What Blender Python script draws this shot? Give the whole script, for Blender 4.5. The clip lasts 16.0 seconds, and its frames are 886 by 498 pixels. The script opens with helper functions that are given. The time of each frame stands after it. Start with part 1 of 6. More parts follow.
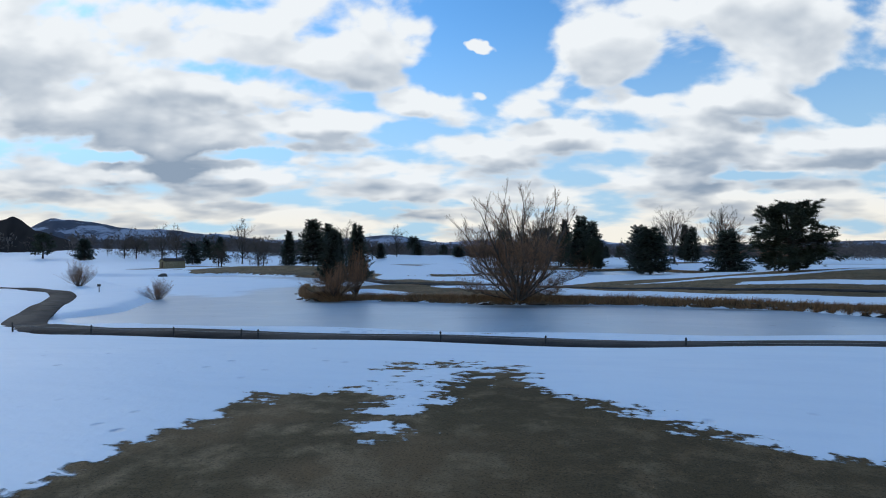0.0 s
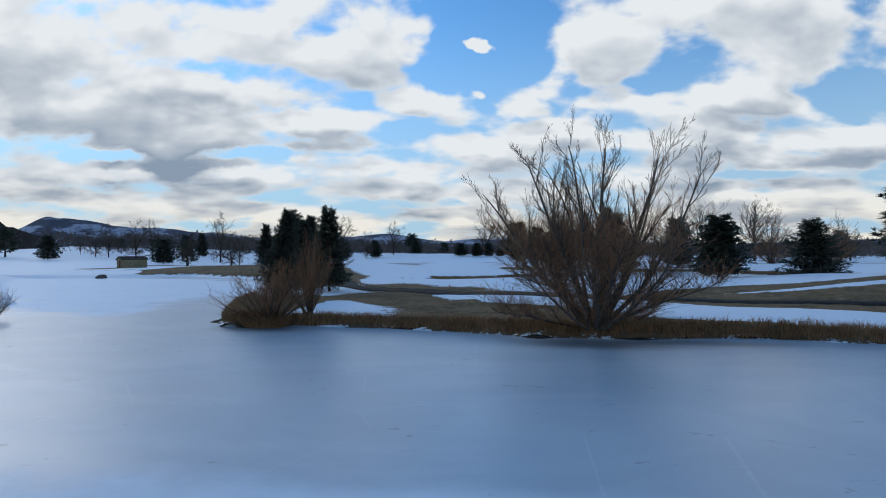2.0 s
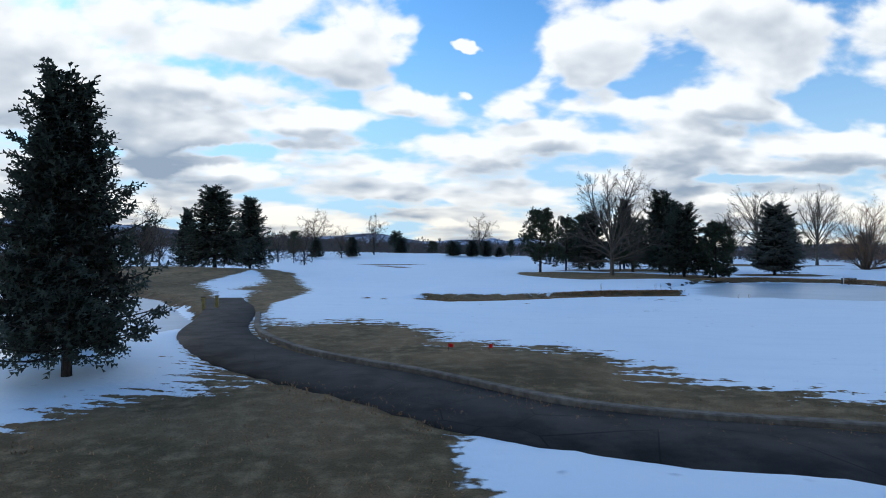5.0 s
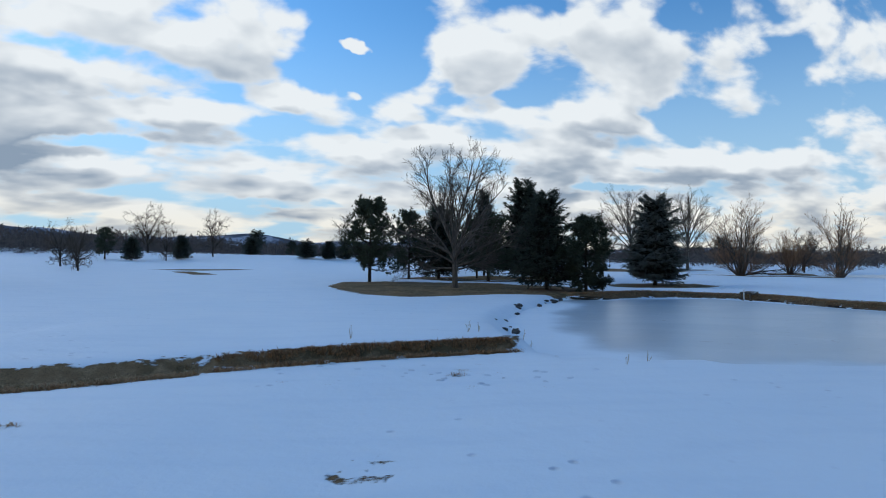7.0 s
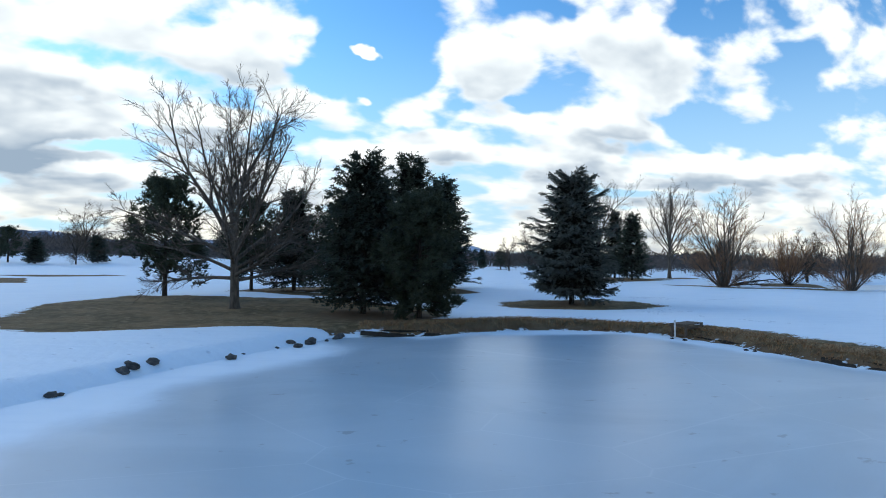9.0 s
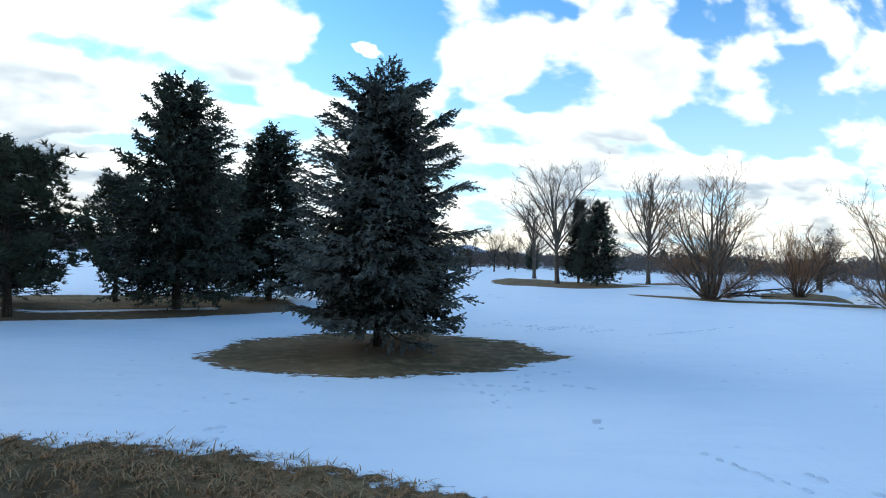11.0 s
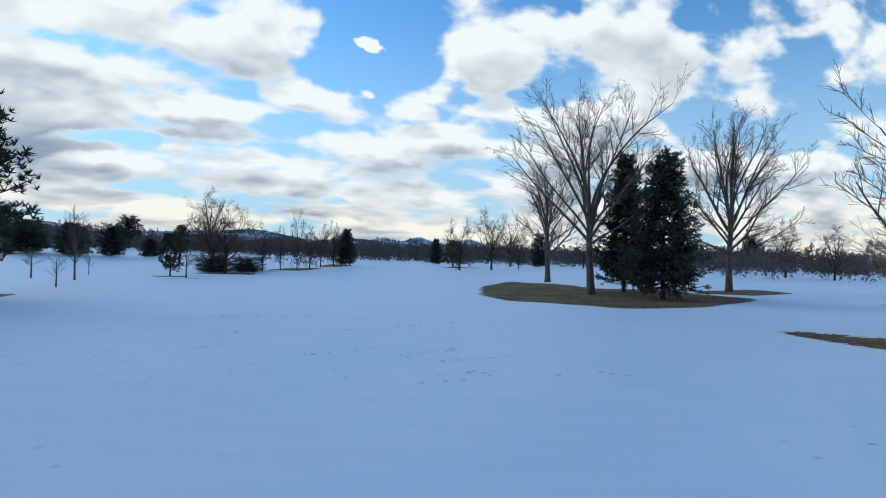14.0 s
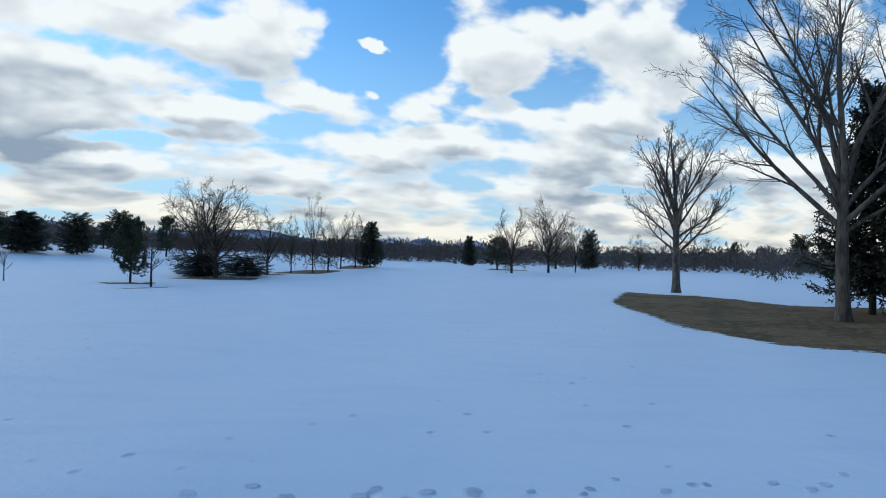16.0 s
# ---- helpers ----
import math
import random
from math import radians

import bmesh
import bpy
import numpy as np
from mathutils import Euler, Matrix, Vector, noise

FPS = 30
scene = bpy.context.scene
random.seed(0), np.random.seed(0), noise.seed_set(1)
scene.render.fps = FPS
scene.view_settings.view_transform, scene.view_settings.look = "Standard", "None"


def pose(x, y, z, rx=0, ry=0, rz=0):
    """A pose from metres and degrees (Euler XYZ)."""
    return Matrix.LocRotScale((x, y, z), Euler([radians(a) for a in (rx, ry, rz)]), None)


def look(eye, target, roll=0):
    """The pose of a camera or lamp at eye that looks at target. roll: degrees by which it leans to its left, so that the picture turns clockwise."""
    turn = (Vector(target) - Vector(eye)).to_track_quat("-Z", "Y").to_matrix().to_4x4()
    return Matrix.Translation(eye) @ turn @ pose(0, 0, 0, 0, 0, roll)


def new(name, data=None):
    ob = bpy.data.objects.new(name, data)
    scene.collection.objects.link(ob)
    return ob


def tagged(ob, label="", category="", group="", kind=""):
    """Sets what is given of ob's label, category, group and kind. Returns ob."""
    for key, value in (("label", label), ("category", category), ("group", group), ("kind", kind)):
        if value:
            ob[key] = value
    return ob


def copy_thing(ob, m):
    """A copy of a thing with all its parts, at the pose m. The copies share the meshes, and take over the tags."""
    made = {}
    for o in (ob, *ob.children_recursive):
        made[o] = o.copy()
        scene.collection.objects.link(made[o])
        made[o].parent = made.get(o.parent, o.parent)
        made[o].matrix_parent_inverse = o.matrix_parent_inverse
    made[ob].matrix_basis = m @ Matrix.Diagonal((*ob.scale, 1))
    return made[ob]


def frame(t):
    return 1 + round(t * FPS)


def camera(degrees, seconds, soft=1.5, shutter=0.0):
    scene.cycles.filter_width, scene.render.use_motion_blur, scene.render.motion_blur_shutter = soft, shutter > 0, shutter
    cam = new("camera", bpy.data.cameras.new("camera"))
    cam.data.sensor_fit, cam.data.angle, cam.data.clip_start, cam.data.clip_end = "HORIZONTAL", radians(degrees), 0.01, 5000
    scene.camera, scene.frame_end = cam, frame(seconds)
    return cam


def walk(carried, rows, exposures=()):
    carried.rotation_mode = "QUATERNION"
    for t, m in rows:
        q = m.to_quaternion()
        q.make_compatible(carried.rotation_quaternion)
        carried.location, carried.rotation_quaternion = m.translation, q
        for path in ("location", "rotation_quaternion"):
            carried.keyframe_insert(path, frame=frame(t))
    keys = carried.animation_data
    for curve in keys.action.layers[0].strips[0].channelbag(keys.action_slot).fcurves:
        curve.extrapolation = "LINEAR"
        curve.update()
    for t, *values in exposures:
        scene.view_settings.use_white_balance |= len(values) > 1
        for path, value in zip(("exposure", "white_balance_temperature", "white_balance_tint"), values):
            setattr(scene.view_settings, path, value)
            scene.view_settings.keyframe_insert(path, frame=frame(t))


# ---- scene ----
cam = camera(75.6, 16.0, soft=1.0)

# ---- camera path ----
PATH = [
    (0, (6.425, 0.296, 3.843), (6.067, 2.263, 3.858), -0.4),
    (0.5, (5.407, 5.23, 3.765), (5.049, 7.198, 3.781), -0.3),
    (1, (4.383, 10.242, 3.661), (4.027, 12.21, 3.676), -0.4),
    (1.5, (3.262, 15.592, 3.525), (2.907, 17.56, 3.54), -0.4),
    (2, (1.907, 21.184, 3.46), (1.552, 23.152, 3.471), -0.4),
    (2.5, (0.219, 26.737, 3.327), (-0.134, 28.705, 3.337), -0.5),
    (3, (-1.39, 32.087, 3.14), (-1.744, 34.055, 3.152), -0.4),
    (3.2, (-2.106, 34.457, 3.05), (-2.462, 36.425, 3.064), -0.2),
    (5.3, (-5.981, 61.051, 3.092), (-6.258, 63.031, 3.105), 0.3),
    (5.5, (-5.615, 63.516, 3.052), (-5.852, 65.502, 3.067), 0.4),
    (6, (-4.113, 69.61, 3.123), (-4.236, 71.606, 3.139), 0.4),
    (6.5, (-1.7, 75.281, 3.172), (-1.662, 77.28, 3.194), 0.5),
    (7, (1.388, 80.665, 3.289), (1.471, 82.663, 3.31), 0.4),
    (7.5, (4.994, 85.968, 3.346), (5.079, 87.967, 3.371), 0.5),
    (8, (8.88, 91.352, 3.415), (8.962, 93.35, 3.443), 0.5),
    (8.2, (10.572, 93.288, 3.356), (10.646, 95.286, 3.387), 0.6),
    (10.3, (26.602, 115.128, 3.222), (26.628, 117.127, 3.263), 0.9),
    (10.4, (27.182, 116.295, 3.22), (27.209, 118.294, 3.26), 1.2),
    (10.5, (27.689, 117.476, 3.201), (27.719, 119.475, 3.244), 1.0),
    (10.7, (28.67, 119.896, 3.24), (28.709, 121.895, 3.284), 1.1),
    (11, (30.142, 123.409, 3.352), (30.197, 125.407, 3.387), 1.4),
    (11.5, (32.641, 129.388, 3.267), (32.773, 131.384, 3.3), 1.7),
    (12, (34.342, 135.528, 3.512), (34.494, 137.522, 3.541), 1.3),
    (12.5, (35.489, 141.255, 3.649), (35.642, 143.249, 3.672), 1.3),
    (13, (36.261, 146.863, 3.681), (36.412, 148.857, 3.701), 1.4),
    (13.5, (36.262, 152.836, 3.451), (36.338, 154.834, 3.47), 1.3),
    (14, (35.428, 158.551, 3.321), (35.474, 160.55, 3.339), 1.3),
    (14.5, (34.072, 164.056, 3.214), (34.078, 166.056, 3.23), 1.2),
    (15, (32.381, 169.524, 3.079), (32.389, 171.524, 3.095), 1.3),
    (15.5, (30.529, 175.017, 2.914), (30.557, 177.017, 2.933), 1.4),
    (16, (28.942, 180.487, 2.862), (28.975, 182.487, 2.883), 1.5),
]
walk(cam, [(t, look(eye, target, roll)) for t, eye, target, roll in PATH],
     exposures=[(0.0, -0.06, 6500, 10), (1.0, -0.20, 6500, 10), (2.5, -0.15, 6500, 10), (3.2, 0.03, 6500, 10), (5.3, 0.12, 6500, 10), (7.0, -0.12, 6450, 9), (8.2, 0.0, 6500, 8),
                (10.3, 0.64, 6800, 6), (11.2, 0.62, 6850, 6), (12.0, 0.64, 6850, 6), (12.5, 0.50, 6750, 6), (13.5, 0.04, 6500, 7), (14.3, 0.0, 6500, 7), (16.0, 0.0, 6500, 7)])

# ---- world, sun, exposure ----
HEADING = radians(10.3)          # the way the camera first looks, left of +y
SUN_LEFT, SUN_HIGH = radians(58), radians(26)


def build_world():
    world = bpy.data.worlds.new("winter_sky")
    scene.world = world
    world.use_nodes = True
    nt = world.node_tree
    nt.nodes.clear()

    def node(kind, **props):
        n = nt.nodes.new(kind)
        for k, v in props.items():
            if k == "operation":
                n.operation = v
            elif k == "interpolation_type":
                n.interpolation_type = v
        return n

    def math_(op, a, b=None, clamp=False):
        n = node("ShaderNodeMath", operation=op)
        n.use_clamp = clamp
        for i, v in enumerate((a, b)):
            if v is None:
                continue
            if isinstance(v, (int, float)):
                n.inputs[i].default_value = v
            else:
                nt.links.new(v, n.inputs[i])
        return n.outputs[0]

    def vec(op, a, b=None):
        n = node("ShaderNodeVectorMath", operation=op)
        for i, v in enumerate((a, b)):
            if v is None:
                continue
            if isinstance(v, (tuple, list)):
                n.inputs[i].default_value = v
            else:
                nt.links.new(v, n.inputs[i])
        return n.outputs["Value"] if op in ("DOT_PRODUCT", "LENGTH") else n.outputs["Vector"]

    def smooth(v, lo, hi, a=0.0, b=1.0):
        n = node("ShaderNodeMapRange", interpolation_type="SMOOTHSTEP")
        nt.links.new(v, n.inputs[0])
        for i, x in zip((1, 2, 3, 4), (lo, hi, a, b)):
            n.inputs[i].default_value = x
        return n.outputs[0]

    def mix(f, a, b):
        n = nt.nodes.new("ShaderNodeMix")
        n.data_type = "RGBA"
        for i, v in ((0, f), (6, a), (7, b)):
            if isinstance(v, (tuple, list)):
                n.inputs[i].default_value = (*v, 1)
            elif isinstance(v, (int, float)):
                n.inputs[i].default_value = v
            else:
                nt.links.new(v, n.inputs[i])
        return n.outputs[2]

    def noise_at(v, scale, detail, rough=0.55, distort=0.0):
        n = nt.nodes.new("ShaderNodeTexNoise")
        nt.links.new(v, n.inputs["Vector"])
        n.inputs["Scale"].default_value = scale
        n.inputs["Detail"].default_value = detail
        n.inputs["Roughness"].default_value = rough
        n.inputs["Distortion"].default_value = distort
        return n

    way = nt.nodes.new("ShaderNodeTexCoord").outputs["Generated"]
    ahead = math_("MAXIMUM", vec("DOT_PRODUCT", way, (-math.sin(HEADING), math.cos(HEADING), 0)), 0.12)
    aside = math_("DIVIDE", vec("DOT_PRODUCT", way, (math.cos(HEADING), math.sin(HEADING), 0)), ahead)
    high = vec("DOT_PRODUCT", way, (0, 0, 1))
    rise = math_("DIVIDE", high, ahead)
    both = nt.nodes.new("ShaderNodeCombineXYZ")
    nt.links.new(aside, both.inputs[0])
    nt.links.new(rise, both.inputs[1])
    sky_at = both.outputs[0]

    def plus(a, b):
        return math_("ADD", a, b)

    def times(a, b):
        return math_("MULTIPLY", a, b)

    def lumps(v, scale):
        n = nt.nodes.new("ShaderNodeTexVoronoi")
        n.feature = "SMOOTH_F1"
        nt.links.new(v, n.inputs["Vector"])
        for key, x in (("Scale", scale), ("Detail", 2.0), ("Roughness", 0.5), ("Smoothness", 0.35)):
            n.inputs[key].default_value = x
        return n.outputs["Distance"]

    def blobs(place, rows):
        """Soft ellipses: bearing, height, half width, half height, weight."""
        total = None
        for cx, cy, rx, ry, w in rows:
            v = vec("MULTIPLY", vec("SUBTRACT", place, ((cx - 784) / 1010, (448 - cy) / 1010, 0)), (1010 / rx, 1010 / ry, 0))
            g = smooth(vec("LENGTH", v), 0.35, 1.25, w, 0.0)
            total = g if total is None else plus(total, g)
        return total

    def cloud_layer(at):
        """Clouds on a level sheet overhead, so that they flatten towards the horizon."""
        split = nt.nodes.new("ShaderNodeSeparateXYZ")
        nt.links.new(at, split.inputs[0])
        lift = plus(math_("MAXIMUM", split.outputs[1], 0.0), 0.16)
        flat = nt.nodes.new("ShaderNodeCombineXYZ")
        nt.links.new(times(split.outputs[0], 2.45), flat.inputs[0])
        nt.links.new(times(math_("LOGARITHM", lift, 2.71828), -2.3), flat.inputs[1])
        return flat.outputs[0]

    def density_at(at, detail, puffs):
        layer = cloud_layer(at)
        warp = noise_at(at, 7.0, 4, 0.6)
        place = vec("ADD", at, vec("MULTIPLY", vec("SUBTRACT", warp.outputs["Color"], (0.5, 0.5, 0.5)), (0.11, 0.055, 0)))
        d = plus(blobs(place, CLOUD_BANKS), blobs(place, CLEAR_GAPS))
        d = plus(d, times(math_("SUBTRACT", noise_at(layer, 2.3, detail, 0.50, 0.2).outputs[0], 0.5), 1.75))
        d = plus(d, times(math_("SUBTRACT", 0.42, lumps(layer, 4.2)), puffs))
        return plus(plus(d, CLOUD_COVER), smooth(high, 0.04, 0.27, 0.26, 0.0)), place, layer

    density, place, layer = density_at(sky_at, 7, 0.34)
    towards, _, _ = density_at(vec("ADD", sky_at, (-0.012, 0.034, 0)), 3, 0.20)
    density = math_("SUBTRACT", density, smooth(high, 0.44, 0.80, 0.0, 0.42))
    cover = smooth(density, -0.08, 0.24)
    # light falls in from above: what lies behind other cloud is shaded
    shade = times(smooth(towards, 0.02, 0.62), smooth(density, 0.0, 0.40))
    lit = math_("SUBTRACT", 1.06, times(shade, smooth(high, 0.12, 0.34, 0.78, 0.30)))
    lit = plus(lit, times(math_("SUBTRACT", density, towards), 0.55))
    lit = math_("SUBTRACT", lit, blobs(place, CLOUD_SHADES))
    lit = plus(lit, times(math_("SUBTRACT", noise_at(layer, 3.2, 4, 0.5).outputs[0], 0.5), 0.40))
    lit = math_("ADD", lit, 0.0, True)

    sky = nt.nodes.new("ShaderNodeTexSky")
    sky.sky_type = "NISHITA"
    sky.sun_disc = False
    sky.sun_elevation = SUN_HIGH
    sky.sun_rotation = -SUN_LEFT
    sky.air_density, sky.dust_density, sky.ozone_density = 1.0, 0.3, 2.0
    clear = vec("MULTIPLY", sky.outputs[0], SKY_TINT)
    haze = smooth(high, 0.02, 0.42, 1.0, 0.0)
    clear = mix(math_("MULTIPLY", haze, 0.92), clear, (0.44, 0.64, 0.83))
    cloud = mix(lit, CLOUD_GREY, CLOUD_WHITE)
    warm = smooth(high, 0.015, 0.13, 0.75, 0.0)
    cloud = mix(warm, cloud, mix(lit, (0.36, 0.42, 0.50), (0.98, 0.92, 0.78)))
    total = mix(cover, clear, cloud)
    back = nt.nodes.new("ShaderNodeBackground")
    nt.links.new(total, back.inputs[0])
    back.inputs[1].default_value = 1.0
    out = nt.nodes.new("ShaderNodeOutputWorld")
    nt.links.new(back.outputs[0], out.inputs[0])


SKY_TINT = (0.076, 0.138, 0.182)
CLOUD_COVER = 0.18
CLOUD_GREY, CLOUD_WHITE = (0.285, 0.37, 0.485), (0.90, 0.945, 0.98)
CLOUD_BANKS = [
    (120, 90, 300, 150, 0.34), (330, 190, 330, 70, 0.30), (440, 50, 110, 55, 0.26), (610, 105, 125, 52, 0.42), (690, 50, 85, 42, 0.30),
    (735, 180, 72, 22, 0.52), (850, 80, 30, 18, 0.95), (842, 168, 18, 10, 0.40), (925, 196, 60, 18, 0.34), (1080, 95, 110, 60, 0.42),
    (1330, 60, 300, 95, 0.36), (1330, 180, 115, 30, 0.40), (1100, 185, 80, 34, 0.22), (800, 262, 110, 30, 0.34), (1010, 240, 110, 36, 0.36),
    (1290, 255, 170, 36, 0.34), (1540, 265, 120, 40, 0.30), (560, 220, 90, 26, 0.36), (330, 250, 190, 32, 0.40)]
CLEAR_GAPS = [
    (870, 60, 130, 110, -0.50), (450, 130, 70, 22, -0.22), (1110, 160, 120, 24, -0.22), (1500, 160, 110, 40, -0.40), (680, 235, 70, 20, -0.24),
    (430, 272, 130, 12, -0.34), (200, 272, 90, 10, -0.34), (730, 362, 150, 10, -0.34), (1330, 318, 90, 10, -0.26), (1720, 180, 160, 60, -0.20), (760, 130, 60, 26, -0.2)]
CLOUD_SHADES = [
    (240, 308, 150, 32, 0.40), (60, 300, 120, 36, 0.30), (480, 175, 150, 24, 0.22), (665, 132, 70, 24, 0.34), (560, 335, 240, 20, 0.22),
    (1120, 335, 240, 22, 0.22), (1440, 335, 160, 18, 0.22), (1330, 40, 170, 40, 0.26), (340, 165, 120, 26, 0.24), (1500, 40, 140, 50, 0.20), (720, 385, 120, 12, 0.25)]
build_world()
sun = new("sun", bpy.data.lights.new("sun", "SUN"))
sun.data.energy, sun.data.angle, sun.data.color = 0.62, radians(35), (1.0, 0.97, 0.93)
SUN_FROM = Vector((-math.sin(SUN_LEFT) * math.cos(SUN_HIGH), math.cos(SUN_LEFT) * math.cos(SUN_HIGH), math.sin(SUN_HIGH)))
sun.matrix_world = look(SUN_FROM * 100, (0, 0, 0))
scene.view_settings.exposure = 0.0


# ---- materials ----
class Mat:
    """A small builder for node materials."""

    def __init__(self, name, rough=0.8, metal=0.0, spec=0.3):
        self.m = bpy.data.materials.new(name)
        self.m.use_nodes = True
        self.t = self.m.node_tree
        self.b = self.t.nodes["Principled BSDF"]
        self.b.inputs["Roughness"].default_value = rough
        self.b.inputs["Metallic"].default_value = metal
        self.b.inputs["Specular IOR Level"].default_value = spec

    def put(self, socket, v):
        if isinstance(v, (int, float)):
            socket.default_value = v
        elif isinstance(v, (tuple, list)):
            socket.default_value = (*v, 1) if len(socket.default_value) == 4 and len(v) == 3 else v
        else:
            self.t.links.new(v, socket)

    def coords(self, kind="Object"):
        return self.t.nodes.new("ShaderNodeTexCoord").outputs[kind]

    def world(self):
        return self.t.nodes.new("ShaderNodeNewGeometry").outputs["Position"]

    def noise(self, v, scale, detail=4, rough=0.55, distort=0.0):
        n = self.t.nodes.new("ShaderNodeTexNoise")
        self.put(n.inputs["Vector"], v)
        for k, x in (("Scale", scale), ("Detail", detail), ("Roughness", rough), ("Distortion", distort)):
            n.inputs[k].default_value = x
        return n.outputs[0]

    def cells(self, v, scale, feature="F1"):
        n = self.t.nodes.new("ShaderNodeTexVoronoi")
        n.feature = feature
        self.put(n.inputs["Vector"], v)
        n.inputs["Scale"].default_value = scale
        return n.outputs["Distance"]

    def stretch(self, v, s):
        n = self.t.nodes.new("ShaderNodeVectorMath")
        n.operation = "MULTIPLY"
        self.put(n.inputs[0], v)
        n.inputs[1].default_value = s
        return n.outputs[0]

    def math(self, op, a, b=0.0, clamp=False):
        n = self.t.nodes.new("ShaderNodeMath")
        n.operation, n.use_clamp = op, clamp
        self.put(n.inputs[0], a)
        self.put(n.inputs[1], b)
        return n.outputs[0]

    def range(self, v, lo, hi, a=0.0, b=1.0, kind="SMOOTHSTEP"):
        n = self.t.nodes.new("ShaderNodeMapRange")
        n.interpolation_type = kind
        self.put(n.inputs[0], v)
        for i, x in zip((1, 2, 3, 4), (lo, hi, a, b)):
            n.inputs[i].default_value = x
        return n.outputs[0]

    def mix(self, f, a, b):
        n = self.t.nodes.new("ShaderNodeMix")
        n.data_type = "RGBA"
        self.put(n.inputs[0], f)
        self.put(n.inputs[6], a)
        self.put(n.inputs[7], b)
        return n.outputs[2]

    def blend(self, f, a, b):
        n = self.t.nodes.new("ShaderNodeMix")
        self.put(n.inputs[0], f)
        self.put(n.inputs[2], a)
        self.put(n.inputs[3], b)
        return n.outputs[0]

    def attr(self, name):
        n = self.t.nodes.new("ShaderNodeAttribute")
        n.attribute_name = name
        return n.outputs["Fac"]

    def chance(self):
        return self.t.nodes.new("ShaderNodeObjectInfo").outputs["Random"]

    def island(self):
        return self.t.nodes.new("ShaderNodeNewGeometry").outputs["Random Per Island"]

    def color(self, v):
        self.put(self.b.inputs["Base Color"], v)
        return self

    def rough(self, v):
        self.put(self.b.inputs["Roughness"], v)
        return self

    def bump(self, h, distance=0.05, strength=1.0):
        n = self.t.nodes.new("ShaderNodeBump")
        n.inputs["Strength"].default_value = strength
        n.inputs["Distance"].default_value = distance
        self.put(n.inputs["Height"], h)
        self.t.links.new(n.outputs[0], self.b.inputs["Normal"])
        return self


def snow_look(k, w):
    """Snow: base colour and relief."""
    big, fine = k.noise(w, 0.22, 4, 0.5), k.noise(w, 3.0, 5, 0.6)
    # relief hardly shows under soft sky, so ripple shading is painted as tone
    ripple_shade = k.range(k.noise(k.stretch(w, (0.35, 1.5, 1)), 0.9, 6, 0.62), 0.42, 0.74, 0.0, 0.36)
    return k.mix(ripple_shade, k.mix(big, (0.73, 0.86, 0.955), (0.82, 0.92, 0.985)), (0.66, 0.79, 0.90)), k.math("ADD", k.math("MULTIPLY", big, 1.2), k.math("MULTIPLY", fine, 0.36))


def ground_material():
    k = Mat("snow_and_winter_turf", 0.75, 0, 0.2)
    w = k.world()
    white, relief = snow_look(k, w)
    edge = k.math("ADD", k.attr("bare"), k.math("MULTIPLY", k.math("SUBTRACT", k.noise(w, 0.9, 3, 0.5), 0.5), 1.0))
    ragged = k.attr("ragged")
    edge = k.math("ADD", edge, k.math("MULTIPLY", k.math("SUBTRACT", k.noise(w, 3.6, 6, 0.66), 0.5), k.math("ADD", 0.9, k.math("MULTIPLY", ragged, 2.6))))
    edge = k.math("ADD", edge, k.math("MULTIPLY", k.math("SUBTRACT", k.noise(k.stretch(w, (0.5, 2.6, 1)), 1.1, 4, 0.6), 0.5), k.math("ADD", 0.7, k.math("MULTIPLY", ragged, 4.5))))
    # snow lies longest in scattered crumbs along the melting edge
    bare = k.range(edge, -0.07, 0.07)
    blade = k.noise(k.stretch(w, (1, 1, 0.3)), 34, 4, 0.7)
    tuft = k.noise(w, 2.2, 5, 0.6)
    patch = k.noise(w, 0.35, 3, 0.5)
    turf = k.mix(k.range(patch, 0.42, 0.58), (0.215, 0.142, 0.072), (0.125, 0.090, 0.043))
    turf = k.mix(k.range(tuft, 0.42, 0.72), turf, (0.30, 0.215, 0.120))
    turf = k.mix(k.math("MULTIPLY", k.attr("coarse"), k.range(k.noise(w, 1.6, 5, 0.65), 0.32, 0.56, 0.25, 0.85)), turf, (0.080, 0.058, 0.026))
    turf = k.mix(k.range(blade, 0.45, 0.72, 0.0, 0.75), turf, (0.026, 0.021, 0.012))
    turf = k.mix(k.range(k.attr("litter"), 0.0, 1.0, 0.0, 0.85), turf, k.mix(blade, (0.085, 0.058, 0.037), (0.21, 0.132, 0.080)))
    # scattered pits: bumped hollows, their shade also greyed into the snow colour
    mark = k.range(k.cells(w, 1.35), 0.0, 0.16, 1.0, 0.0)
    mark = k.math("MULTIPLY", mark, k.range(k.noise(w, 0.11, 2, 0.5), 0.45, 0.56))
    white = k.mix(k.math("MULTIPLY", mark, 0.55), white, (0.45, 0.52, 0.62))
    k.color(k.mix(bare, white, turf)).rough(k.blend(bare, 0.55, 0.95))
    low = k.math("ADD", k.math("MULTIPLY", blade, 0.35), k.math("MULTIPLY", tuft, 0.5))
    up = k.math("ADD", k.math("ADD", relief, 0.9), k.math("MULTIPLY", mark, -0.5))
    return k.bump(k.blend(bare, up, low), 0.10, 0.9).m


